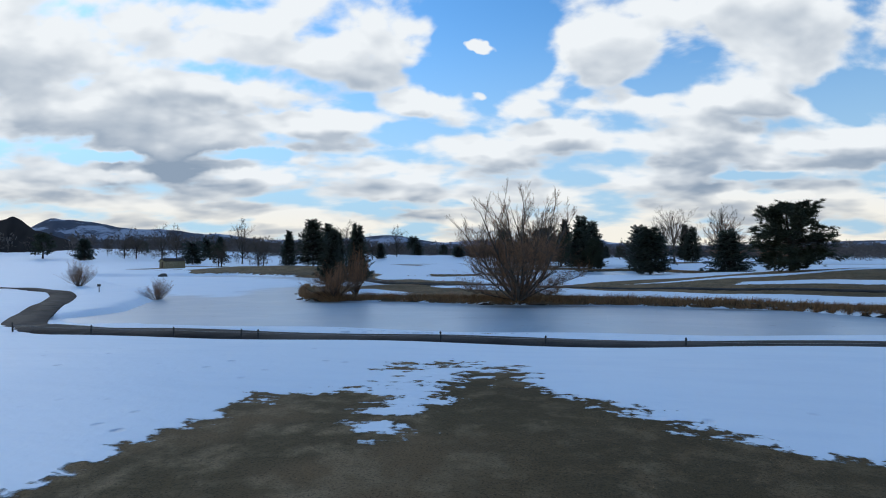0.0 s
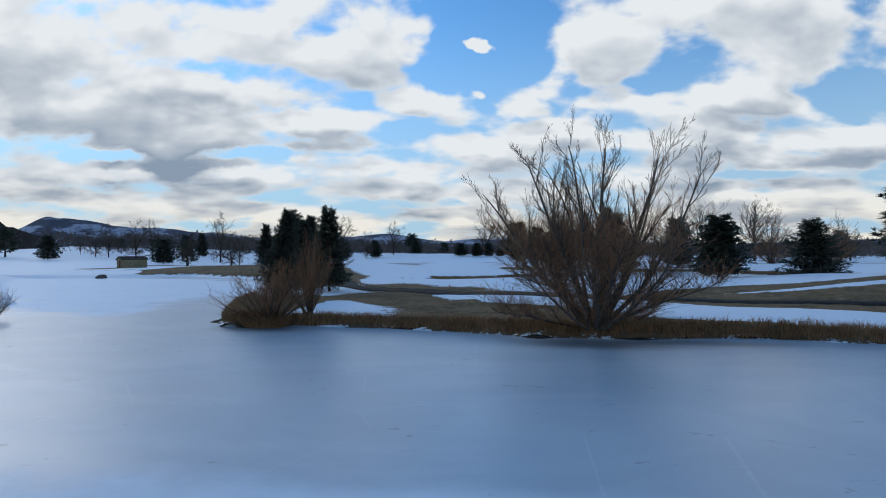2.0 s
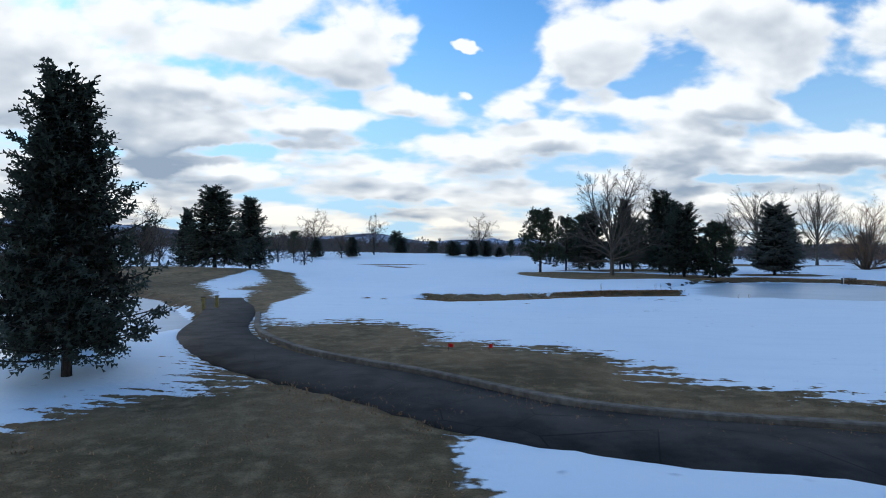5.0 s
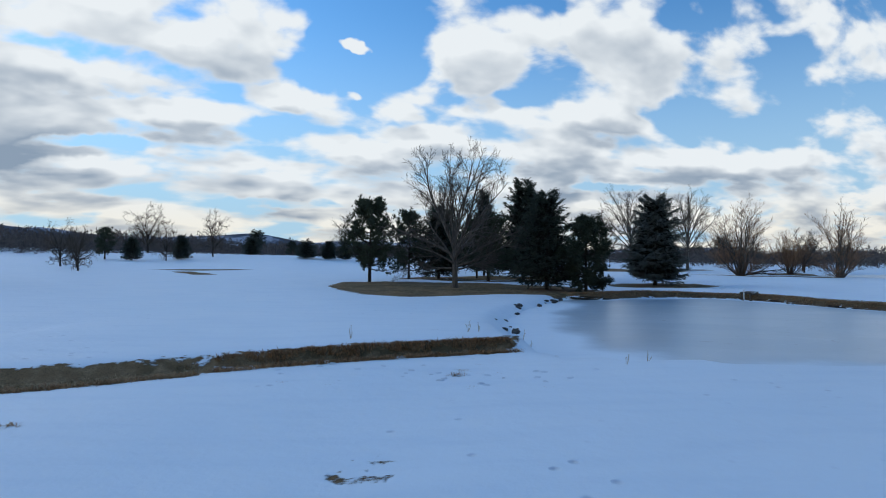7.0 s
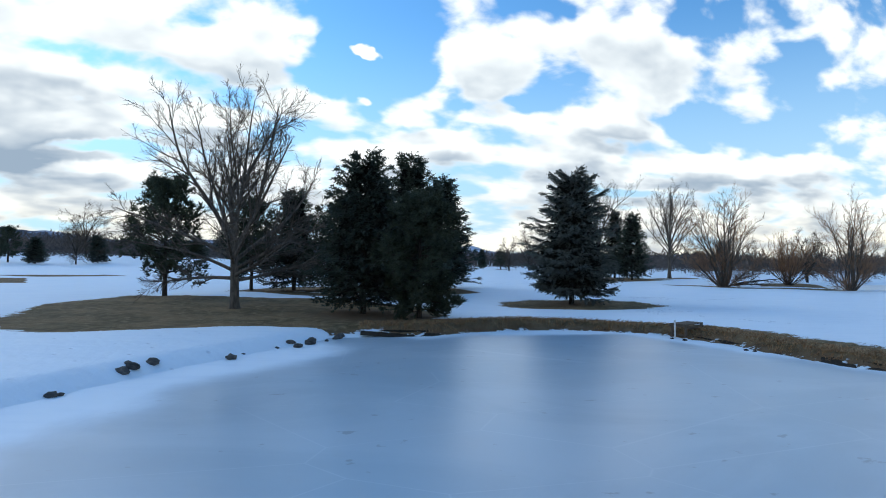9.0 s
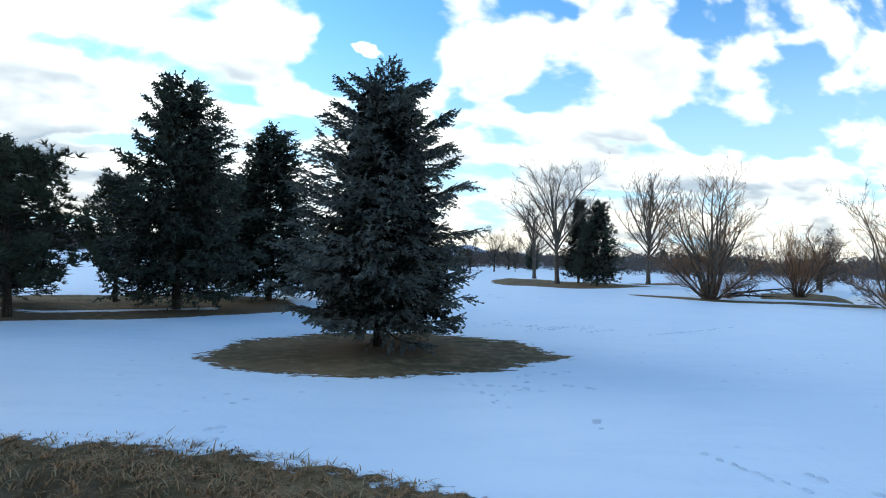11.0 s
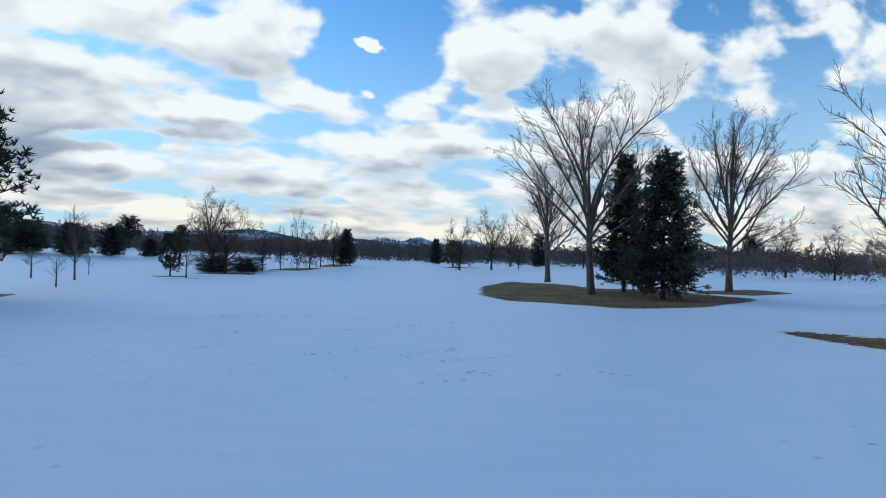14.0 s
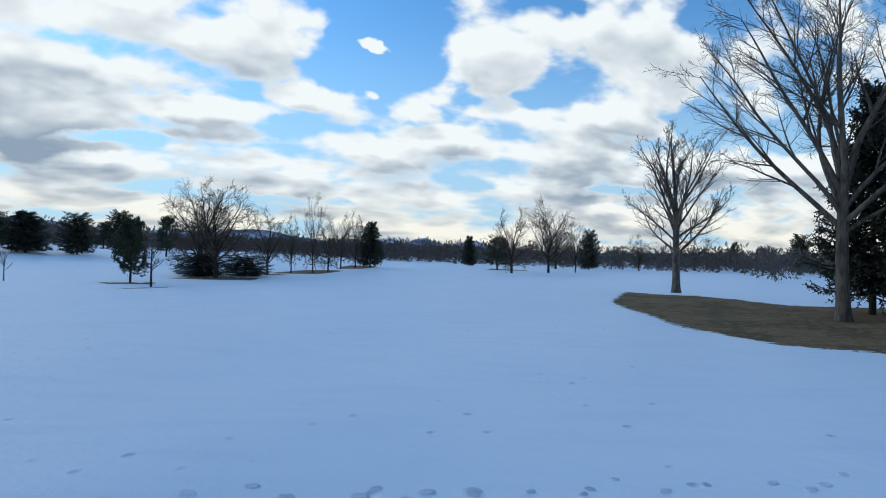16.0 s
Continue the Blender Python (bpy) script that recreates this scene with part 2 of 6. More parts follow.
def ice_material():
    k = Mat("lake_ice", 0.25, 0, 0.5)
    w = k.world()
    white, relief = snow_look(k, w)
    drift = k.math("ADD", k.attr("snowy"), k.math("MULTIPLY", k.math("SUBTRACT", k.noise(w, 0.16, 5, 0.55), 0.5), 3.2))
    drift = k.range(drift, -0.35, 0.85)
    cloudy = k.noise(w, 0.35, 5, 0.6)
    fleck = k.range(k.noise(k.stretch(w, (1, 1.6, 1)), 1.3, 4, 0.6), 0.66, 0.72)
    ice = k.mix(cloudy, (0.31, 0.42, 0.50), (0.43, 0.55, 0.63))
    frost = k.range(k.noise(k.stretch(w, (1, 1.8, 1)), 0.13, 6, 0.62, 0.8), 0.42, 0.64)
    ice = k.mix(k.math("MULTIPLY", frost, 0.4), ice, (0.52, 0.62, 0.69))
    crack = k.range(k.cells(k.stretch(w, (1, 1.5, 1)), 0.16, "DISTANCE_TO_EDGE"), 0.0, 0.006, 1.0, 0.0)
    ice = k.mix(k.math("MULTIPLY", k.math("MULTIPLY", crack, cloudy), 0.5), ice, (0.62, 0.70, 0.76))
    ice = k.mix(k.math("MULTIPLY", fleck, 0.5), ice, (0.16, 0.20, 0.24))
    # darkened ice along the banks, with willow and bank shade painted in
    ice = k.mix(k.range(k.attr("melt_shade"), 0.0, 1.0, 0.0, 0.75), ice, (0.055, 0.07, 0.085))
    k.color(k.mix(drift, ice, white))
    k.rough(k.blend(drift, k.math("ADD", 0.22, k.math("MULTIPLY", cloudy, 0.22)), 0.6))
    return k.bump(k.math("ADD", k.math("MULTIPLY", relief, drift), k.math("MULTIPLY", cloudy, 0.12)), 0.03, 0.5).m


def simple(name, dark, light, scale, rough=0.85, detail=5, bump=0.02, spec=0.2, stretch=(1, 1, 1), varied=0.0, per_piece=0.0):
    k = Mat(name, rough, 0, spec)
    v = k.stretch(k.coords(), stretch)
    n = k.noise(v, scale, detail, 0.6)
    c = k.mix(k.range(n, 0.3, 0.7), dark, light)
    big = k.noise(v, scale * 0.12, 2, 0.5)
    c = k.mix(k.range(big, 0.35, 0.65, 0.0, 0.35), c, tuple(x * 0.6 for x in dark))
    if varied:
        c = k.mix(k.math("MULTIPLY", k.chance(), varied), c, tuple(min(1, x * 1.7) for x in light))
    if per_piece:
        c = k.mix(k.math("MULTIPLY", k.island(), per_piece), c, tuple(min(1, x * 1.9) for x in light))
    return k.color(c).bump(n, bump, 0.8).m


BARK_GREY = simple("grey_bark", (0.066, 0.055, 0.045), (0.18, 0.152, 0.126), 9, 0.9, stretch=(1, 1, 0.25), bump=0.04)
BARK_DARK = simple("dark_bark", (0.022, 0.017, 0.013), (0.075, 0.058, 0.045), 9, 0.92, stretch=(1, 1, 0.25), bump=0.05)
TWIG_GREY = simple("grey_twigs", (0.07, 0.058, 0.048), (0.13, 0.108, 0.09), 3, 0.85)
TWIG_RED = simple("red_brown_shoots", (0.155, 0.080, 0.044), (0.33, 0.180, 0.098), 2, 0.8, per_piece=0.25)
TWIG_BROWN = simple("brown_twigs", (0.070, 0.053, 0.040), (0.14, 0.104, 0.076), 2, 0.85)
NEEDLE_BLUE = simple("blue_spruce_needles", (0.048, 0.054, 0.046), (0.128, 0.140, 0.122), 1.4, 0.8, per_piece=0.35)
# near-black: the shade deep inside spruce crowns is put into this colour
INNER_TWIG_SHADE = simple("inner_twigs_dark_as_shade", (0.012, 0.013, 0.010), (0.034, 0.034, 0.026), 2, 0.9)
NEEDLE_DARK = simple("dark_spruce_needles", (0.021, 0.028, 0.022), (0.054, 0.066, 0.048), 1.2, 0.7, varied=0.25, per_piece=0.25)
NEEDLE_PINE = simple("pine_needles", (0.019, 0.025, 0.016), (0.050, 0.060, 0.036), 1.2, 0.7, varied=0.3, per_piece=0.35)
DRY_GRASS = simple("dry_grass", (0.125, 0.070, 0.036), (0.32, 0.188, 0.095), 1.5, 0.9, per_piece=0.6)
STRAW = simple("straw_reed", (0.12, 0.09, 0.048), (0.30, 0.225, 0.125), 1.5, 0.9, per_piece=0.7)
EARTH = simple("wet_bank_earth", (0.018, 0.014, 0.010), (0.055, 0.042, 0.028), 6, 0.9, bump=0.05)
CONCRETE = simple("worn_concrete", (0.12, 0.098, 0.078), (0.23, 0.195, 0.155), 5, 0.9)
OLD_WOOD = simple("weathered_wood", (0.05, 0.038, 0.028), (0.14, 0.105, 0.078), 7, 0.9, stretch=(0.3, 3, 3), varied=0.3)
PIPE_WHITE = simple("white_plastic_pipe", (0.60, 0.60, 0.57), (0.78, 0.78, 0.76), 4, 0.45)
ROCK = simple("dark_rock", (0.028, 0.027, 0.026), (0.10, 0.098, 0.094), 4, 0.9, bump=0.06, varied=0.3)
# greyer than the snow around: the footprint hollows' shade is in this colour
TRODDEN_SHADE = simple("trodden_snow_with_shade", (0.67, 0.79, 0.88), (0.77, 0.87, 0.95), 8, 0.6, bump=0.03)
POST_DARK = simple("dark_stake", (0.02, 0.02, 0.02), (0.06, 0.058, 0.055), 8, 0.7)
ROPE = simple("grey_rope", (0.16, 0.15, 0.14), (0.30, 0.29, 0.27), 20, 0.9)
RED_FLAG = simple("red_marker", (0.55, 0.015, 0.015), (0.75, 0.03, 0.025), 6, 0.6)
SHED_WALL = simple("tan_siding", (0.20, 0.16, 0.09), (0.33, 0.27, 0.16), 3, 0.85)
SHED_ROOF = simple("brown_shingles", (0.035, 0.026, 0.020), (0.085, 0.065, 0.05), 5, 0.9)
SHED_DOOR = simple("brown_door", (0.09, 0.06, 0.035), (0.16, 0.11, 0.065), 4, 0.8)
GREEN_TOP = simple("yellow_post", (0.22, 0.16, 0.05), (0.38, 0.28, 0.09), 6, 0.8)
WOODS = simple("far_woods", (0.055, 0.046, 0.042), (0.110, 0.090, 0.078), 0.15, 0.95, per_piece=0.6)
WOODS_GREEN = simple("far_evergreens", (0.014, 0.019, 0.015), (0.036, 0.045, 0.034), 0.2, 0.95, per_piece=0.4)


def asphalt_material():
    k = Mat("worn_asphalt", 0.85, 0, 0.15)
    w = k.world()
    grit, stain, wet = k.noise(w, 60, 3, 0.7), k.noise(w, 0.9, 5, 0.6), k.noise(w, 0.35, 4, 0.6)
    c = k.mix(k.range(stain, 0.35, 0.65), (0.024, 0.022, 0.020), (0.060, 0.053, 0.048))
    c = k.mix(k.range(grit, 0.4, 0.7, 0.0, 0.30), c, (0.075, 0.067, 0.060))
    damp = k.range(wet, 0.48, 0.58)
    c = k.mix(k.math("MULTIPLY", damp, 0.6), c, (0.020, 0.020, 0.021))
    crack = k.range(k.cells(w, 0.55, "DISTANCE_TO_EDGE"), 0.0, 0.012, 1.0, 0.0)
    c = k.mix(k.math("MULTIPLY", crack, 0.7), c, (0.015, 0.013, 0.012))
    return k.color(c).rough(k.blend(damp, 0.92, 0.75)).bump(grit, 0.008, 0.6).m


def hill_material(name, rock, snow, snow_amount):
    k = Mat(name, 0.95, 0, 0.05)
    w = k.world()
    n = k.noise(k.stretch(w, (1, 1, 2.5)), 0.006, 7, 0.65)
    f = k.noise(k.stretch(w, (1, 1, 0.5)), 0.03, 5, 0.6)
    c = k.mix(f, rock, tuple(x * 0.6 for x in rock))
    return k.color(k.mix(k.range(k.math("ADD", n, k.math("MULTIPLY", f, 0.25)), 0.62 - snow_amount, 0.72 - snow_amount, 0.0, 0.8), c, snow)).m


# ---- mesh helpers ----
def mesh_from(name, verts, faces, smooth=False):
    """verts: n x 3; faces: list of m x k index arrays."""
    me = bpy.data.meshes.new(name)
    verts = np.asarray(verts, np.float32).reshape(-1, 3)
    loops = np.concatenate([np.asarray(f, np.int32).ravel() for f in faces])
    sizes = np.concatenate([np.full(len(f), np.asarray(f).shape[1], np.int32) for f in faces])
    me.vertices.add(len(verts))
    me.vertices.foreach_set("co", verts.ravel())
    me.loops.add(len(loops))
    me.loops.foreach_set("vertex_index", loops)
    me.polygons.add(len(sizes))
    me.polygons.foreach_set("loop_start", np.concatenate([[0], np.cumsum(sizes)[:-1]]).astype(np.int32))
    me.polygons.foreach_set("use_smooth", np.full(len(sizes), smooth))
    me.update(calc_edges=True)
    me.validate()
    return me


def solid(name, verts, faces, material, parent=None, label="", smooth=False):
    """One mesh object, under a parent if one is given."""
    me = mesh_from(name, verts, faces, smooth)
    me.materials.append(material)
    ob = new(name, me)
    if parent is not None:
        ob.parent = parent
    return tagged(ob, label)


def part(name, bm, material, parent=None, label="", smooth=False):
    me = bpy.data.meshes.new(name)
    bm.to_mesh(me)
    bm.free()
    me.materials.append(material)
    if smooth:
        me.polygons.foreach_set("use_smooth", np.full(len(me.polygons), True))
    ob = new(name, me)
    if parent is not None:
        ob.parent = parent
    return tagged(ob, label)


def base(name, x, y, z, turn=0.0, label="", category="", group="", kind=""):
    ob = new(name)
    ob.matrix_basis = pose(x, y, z, 0, 0, turn)
    return tagged(ob, label, category, group, kind)


def unit(v):
    return v / np.maximum(np.linalg.norm(v, axis=-1, keepdims=True), 1e-9)


def tubes(paths, radii, sides):
    """Tapered tubes along paths (B x n x 3) with radii (B x n)."""
    B, n, _ = paths.shape
    tang = unit(np.gradient(paths, axis=1))
    ref = np.where(np.abs(tang[:, :1, 2:3]) > 0.8, np.array([1.0, 0, 0]), np.array([0, 0, 1.0]))
    one = unit(np.cross(tang, np.broadcast_to(ref, tang.shape)))
    two = np.cross(tang, one)
    a = np.arange(sides) * 2 * np.pi / sides
    ring = one[:, :, None] * np.cos(a)[None, None, :, None] + two[:, :, None] * np.sin(a)[None, None, :, None]
    verts = (paths[:, :, None] + ring * radii[:, :, None, None]).reshape(-1, 3)
    b, i, j = np.meshgrid(np.arange(B), np.arange(n - 1), np.arange(sides), indexing="ij")
    k = (j + 1) % sides
    at = lambda i, j: (b * n + i) * sides + j
    return verts, np.stack([at(i, j), at(i, k), at(i + 1, k), at(i + 1, j)], -1).reshape(-1, 4)


def join(pieces):
    """Joins (verts, faces) pairs with quads or triangles."""
    verts, faces, n = [], [], 0
    for v, f in pieces:
        verts.append(v)
        faces.append(np.asarray(f) + n)
        n += len(v)
    return np.concatenate(verts), faces


def grow(rng, paths, radii, per, t0, angle, ratio, up, points, wiggle, thin=0.6, tip=0.3, least=0.006, taper_len=0.5):
    """Child branches along their parents."""
    B, n, _ = paths.shape
    which = np.repeat(np.arange(B), per)
    t = t0 + (1 - t0) * (np.tile(np.arange(per), B) + rng.random(B * per)) / per
    t = np.clip(t, 0, 0.999)
    f = t * (n - 1)
    i = f.astype(int)
    k = (f - i)[:, None]
    pos = paths[which, i] * (1 - k) + paths[which, i + 1] * k
    tang = unit(paths[which, i + 1] - paths[which, i])
    r = radii[which, i] * (1 - k[:, 0]) + radii[which, i + 1] * k[:, 0]
    side = rng.normal(size=pos.shape)
    side = unit(side - tang * (side * tang).sum(-1, keepdims=True))
    ang = np.radians(angle) * rng.uniform(0.65, 1.3, len(t))[:, None]
    way = unit(tang * np.cos(ang) + side * np.sin(ang) + np.array([0, 0, up]) * 0.5)
    plen = np.linalg.norm(np.diff(paths, axis=1), axis=-1).sum(1)[which]
    length = plen * ratio * (1 - taper_len * t) * rng.uniform(0.6, 1.25, len(t))
    out = np.zeros((len(t), points, 3))
    out[:, 0] = pos
    for s in range(1, points):
        way = unit(way + rng.normal(size=way.shape) * wiggle + np.array([0, 0, up]) * 0.35)
        out[:, s] = out[:, s - 1] + way * (length / (points - 1))[:, None]
    rad = np.maximum(np.maximum(r * thin, least)[:, None] * np.linspace(1, tip, points)[None], least * 0.7)
    return out, rad


def stems(rng, starts, dirs, lengths, radius, points, wiggle, up=0.0, tip=0.35):
    B = len(starts)
    out = np.zeros((B, points, 3))
    out[:, 0] = starts
    way = unit(np.asarray(dirs, float))
    for s in range(1, points):
        way = unit(way + rng.normal(size=way.shape) * wiggle + np.array([0, 0, up]))
        out[:, s] = out[:, s - 1] + way * (np.asarray(lengths) / (points - 1))[:, None]
    rad = np.asarray(radius)[:, None] * np.linspace(1, tip, points)[None]
    return out, rad


FLARE = np.array([1.55, 1.12] + [1.0] * 30)

# ---- plan: outlines on the ground, in metres ----
POND_A = [(-26, 33), (-21, 29.5), (-13, 28.3), (0, 28.5), (14, 28.3), (27, 29), (45, 29), (75, 28), (75, 36), (40, 38), (30, 39.5),
          (27.4, 40.8), (23.5, 44.9), (16.4, 47.1), (10.6, 48.4), (6, 47.4), (1.4, 47.4), (-2, 48.6), (-5.6, 49.4), (-11.7, 50.1), (-14.5, 48.8),
          (-16.5, 51), (-20, 58), (-22.5, 65), (-22, 71), (-20.6, 75.5), (-21.1, 81.4), (-23, 84.3), (-32, 94.8), (-41, 101),
          (-47, 104), (-57, 109), (-68, 104), (-85, 101), (-72, 88), (-52, 70), (-40, 60), (-30, 48), (-25, 38)]
POND_B = [(12.8, 127.9), (8.8, 120.1), (6.4, 113.6), (5.6, 107.1), (5.6, 102.4), (6.5, 99.3), (11, 98.3), (20, 98), (30, 97.5), (40, 99), (44, 105), (41, 112),
          (36, 117), (32.5, 121.5), (31.4, 124.5), (31.0, 126.6), (29.9, 128.4), (29.0, 130.2), (27.1, 131.0), (24.5, 131.6), (22.3, 131.3), (20, 130.5), (17.5, 128.9), (15, 128.4)]
POND_C = [(72, 178), (76, 170), (95, 165), (120, 175), (120, 200), (95, 205), (84, 196), (78, 186)]
BARE = [
    [(1.3, 5.1), (1.25, 5.9), (1.3, 6.8), (1.5, 7.5), (1.6, 8.5), (2.0, 9.25), (2.6, 9.55), (3.2, 10.05), (3.9, 9.3), (4.0, 8.1), (4.4, 7.2), (4.5, 8.2), (4.75, 9.3), (4.85, 11.5), (5.3, 12.2), (5.95, 12.0), (6.6, 9.75),
     (7.8, 8.75), (8.7, 8.05), (9.4, 7.55), (10.1, 7.4), (16, 6), (30, 2), (30, -40), (-30, -40), (-8, -4)],
    [(2.9, 11.7), (3.4, 12.4), (3.6, 12.4), (3.1, 11.6)], [(3.5, 11.2), (4.4, 13.2), (4.65, 13.1), (3.8, 11.2)],
    [(-15.2, 49.2), (-11.7, 50), (-5.6, 49.3), (-2, 48.5), (1.4, 47.3), (6, 47.3), (10.6, 48.3), (16.4, 47), (23.5, 44.8), (30, 39.4), (50, 37), (50, 40), (30, 43.5), (19.6, 47.5),
     (12, 49.6), (6.8, 52), (4.9, 56.1), (0.2, 58.8), (-2.5, 59.9), (-3.8, 62.8), (-4.7, 59.9), (-5.4, 62.6), (-7.4, 66.2), (-10.5, 69.6), (-14.4, 68.7), (-15.4, 65), (-18.9, 67.4), (-21.5, 64), (-19.3, 57)],
    [(5, 63.2), (13, 58), (22, 53.5), (36, 47), (80, 36), (80, 110), (56, 98), (40, 84), (24, 75), (12, 72)],
    [(-19.6, 84.6), (-15.9, 79.4), (-14.8, 80.3), (-13.5, 82), (-12.5, 80.7), (-11.3, 80.9), (-9.3, 78.4), (-8.8, 76.4), (-7.4, 76.5), (-6.3, 75.6), (-4.9, 75.5), (-3.7, 74.5), (-3.1, 73.1),
     (-2.7, 72), (-1.4, 71.6), (-0.3, 70.9), (3, 69), (9, 66), (9, 62.5), (0, 66.5), (-5.0, 67.5), (-9, 70), (-13.8, 74), (-17, 78)],
    [(-19, 78.5), (-16.9, 75.2), (-15.2, 72.6), (-13.5, 69.8), (-10.5, 67.2), (-7, 66), (-7, 69), (-12, 72), (-17, 76.5)],
    [(-38.9, 99.0), (-45.5, 111.6), (-51, 126), (-44, 133), (-34, 122), (-29, 112), (-22.8, 99.4), (-20.9, 89.1), (-18.9, 83.8), (-20.4, 82.3), (-21.9, 82.9), (-26.3, 88.8), (-30.6, 91.6)],
    [(-13.4, 94.6), (-11.4, 93.2), (-4.6, 96.4), (-4.8, 97.6), (-12, 95.1)], [(-4.2, 96.8), (4.7, 99.8), (4.9, 101), (-4.3, 98)],
    [(14.5, 128.6), (17.5, 128.9), (20, 130.4), (22.3, 131.2), (24.5, 131.5), (27.1, 130.9), (28.9, 130.2), (29.7, 128.4), (30.8, 126.6), (31.2, 124.5), (32.4, 121.4), (36, 116.8), (41, 112), (46, 104),
     (48.5, 106), (43, 114), (38, 119), (35.6, 124), (34.2, 127), (32.6, 129.6), (31.3, 131.5), (27.2, 133.2), (23.1, 133.5), (18.3, 132.3), (15, 133)],
    [(-7.9, 139.2), (-7.8, 149.9), (2.1, 148.1), (9.8, 146), (16, 141), (18.5, 134), (15, 129), (12.8, 128), (8.8, 128.3), (0.8, 126), (-3.3, 127.3)],
    [(22.4, 142.6), (23.2, 146.3), (26, 148.8), (30, 149), (33.6, 146.4), (35.1, 143.2), (32, 140.4), (28, 139.2), (24.8, 140)],
    [(-2, 156), (9.8, 149), (16, 152.5), (22.8, 158.7), (20.2, 165), (17.7, 168.6), (10, 170), (2, 166)],
    [(41, 218.5), (45.3, 229), (50, 226), (53, 219), (60.9, 217), (63, 206), (60.9, 203.1), (54.8, 198), (48.4, 196.6), (44.9, 197.9), (41.3, 200.5), (39.8, 205), (40.4, 213)],
    [(61.6, 214.6), (66, 221), (72, 223), (74, 218), (66, 212)],
    [(51.9, 185.4), (53.9, 186), (57.5, 181), (64, 178), (72, 176), (70, 172), (64, 174), (57.2, 175.9), (54.8, 177.1), (53, 180)],
    [(65, 182), (72, 194), (80, 197), (82, 187), (72, 178)],
    [(3.9, 223.6), (7.2, 225.6), (7.7, 224.2), (5, 222.9)], [(7.9, 219), (10, 221.6), (10.6, 220.6), (8.8, 218.8)], [(5.8, 230.5), (6.8, 233.6), (12.6, 234.5), (13, 231.5), (9, 230)],
    [(8.6, 241), (10, 244), (13.5, 244.5), (13, 241.5)], [(10.5, 246), (12, 258), (17, 259), (15, 248)], [(14.5, 265), (15, 277), (20, 278), (18.5, 266)],
    [(2.5, 191), (4, 195.5), (9, 195.8), (9.6, 191.5), (6, 190)],
    [(-48, 186), (-44, 192), (-35, 198), (-30, 193), (-38, 187)], [(-32, 166.5), (-40, 178), (-37, 180), (-29, 168)], [(38, 283), (40, 291), (47, 291), (46, 283)],
    [(0.1, 88.9), (0.15, 89.5), (0.6, 89.9), (1.1, 89.7), (1.0, 89.1), (0.5, 88.8)],
    [(-33, 95.8), (-41, 101.6), (-47, 104.6), (-57, 109.6), (-66, 106), (-74, 120), (-60, 129), (-46, 123), (-36, 107)],
    [(-110, 165), (-60, 150), (-50, 128), (-56, 112), (-66, 110), (-75, 118), (-100, 130)],
]
SNOWY = [
    [(-13, 51.9), (-13.6, 56.1), (-13.7, 60.8), (-12, 61), (-9.4, 57.8), (-7.1, 54.7), (-6.8, 51.9), (-8.9, 51.6), (-11.1, 51.3)],
    [(-23.8, 87.8), (-29, 96.5), (-37.5, 108), (-40.4, 125), (-33, 113), (-30.5, 106), (-30, 101), (-27.4, 99.5), (-25.4, 94.6), (-22, 87.4)],
    [(-16.8, 80.6), (-16.5, 83.4), (-14.2, 83.8), (-13.8, 81.2), (-15.2, 80.4)],
    [(-1, 158.8), (10, 154), (18, 158), (17, 159), (9, 155.2)],
    [(-72, 118), (-95, 131), (-100, 158), (-66, 146), (-60, 128)],
    [(25, 62), (45, 55), (80, 50), (80, 53), (46, 60), (27, 65)], [(14, 66.5), (30, 70), (60, 80), (60, 82), (28, 73)],
]


def outline_distance(px, py, outline):
    """Metres to an outline, positive inside."""
    best = np.full(px.shape, 1e9)
    inside = np.zeros(px.shape, bool)
    for (ax, ay), (bx, by) in zip(outline, outline[1:] + outline[:1]):
        ex, ey = bx - ax, by - ay
        k = np.clip(((px - ax) * ex + (py - ay) * ey) / (ex * ex + ey * ey), 0, 1)
        best = np.minimum(best, (px - ax - k * ex) ** 2 + (py - ay - k * ey) ** 2)
        cross = (ay > py) != (by > py)
        if ey:
            inside ^= cross & (px < ex * (py - ay) / ey + ax)
    return np.sqrt(best) * np.where(inside, 1, -1)


def bump_at(px, py, cx, cy, height, sx, sy):
    return height * np.exp(-((px - cx) / sx) ** 2 - ((py - cy) / sy) ** 2)


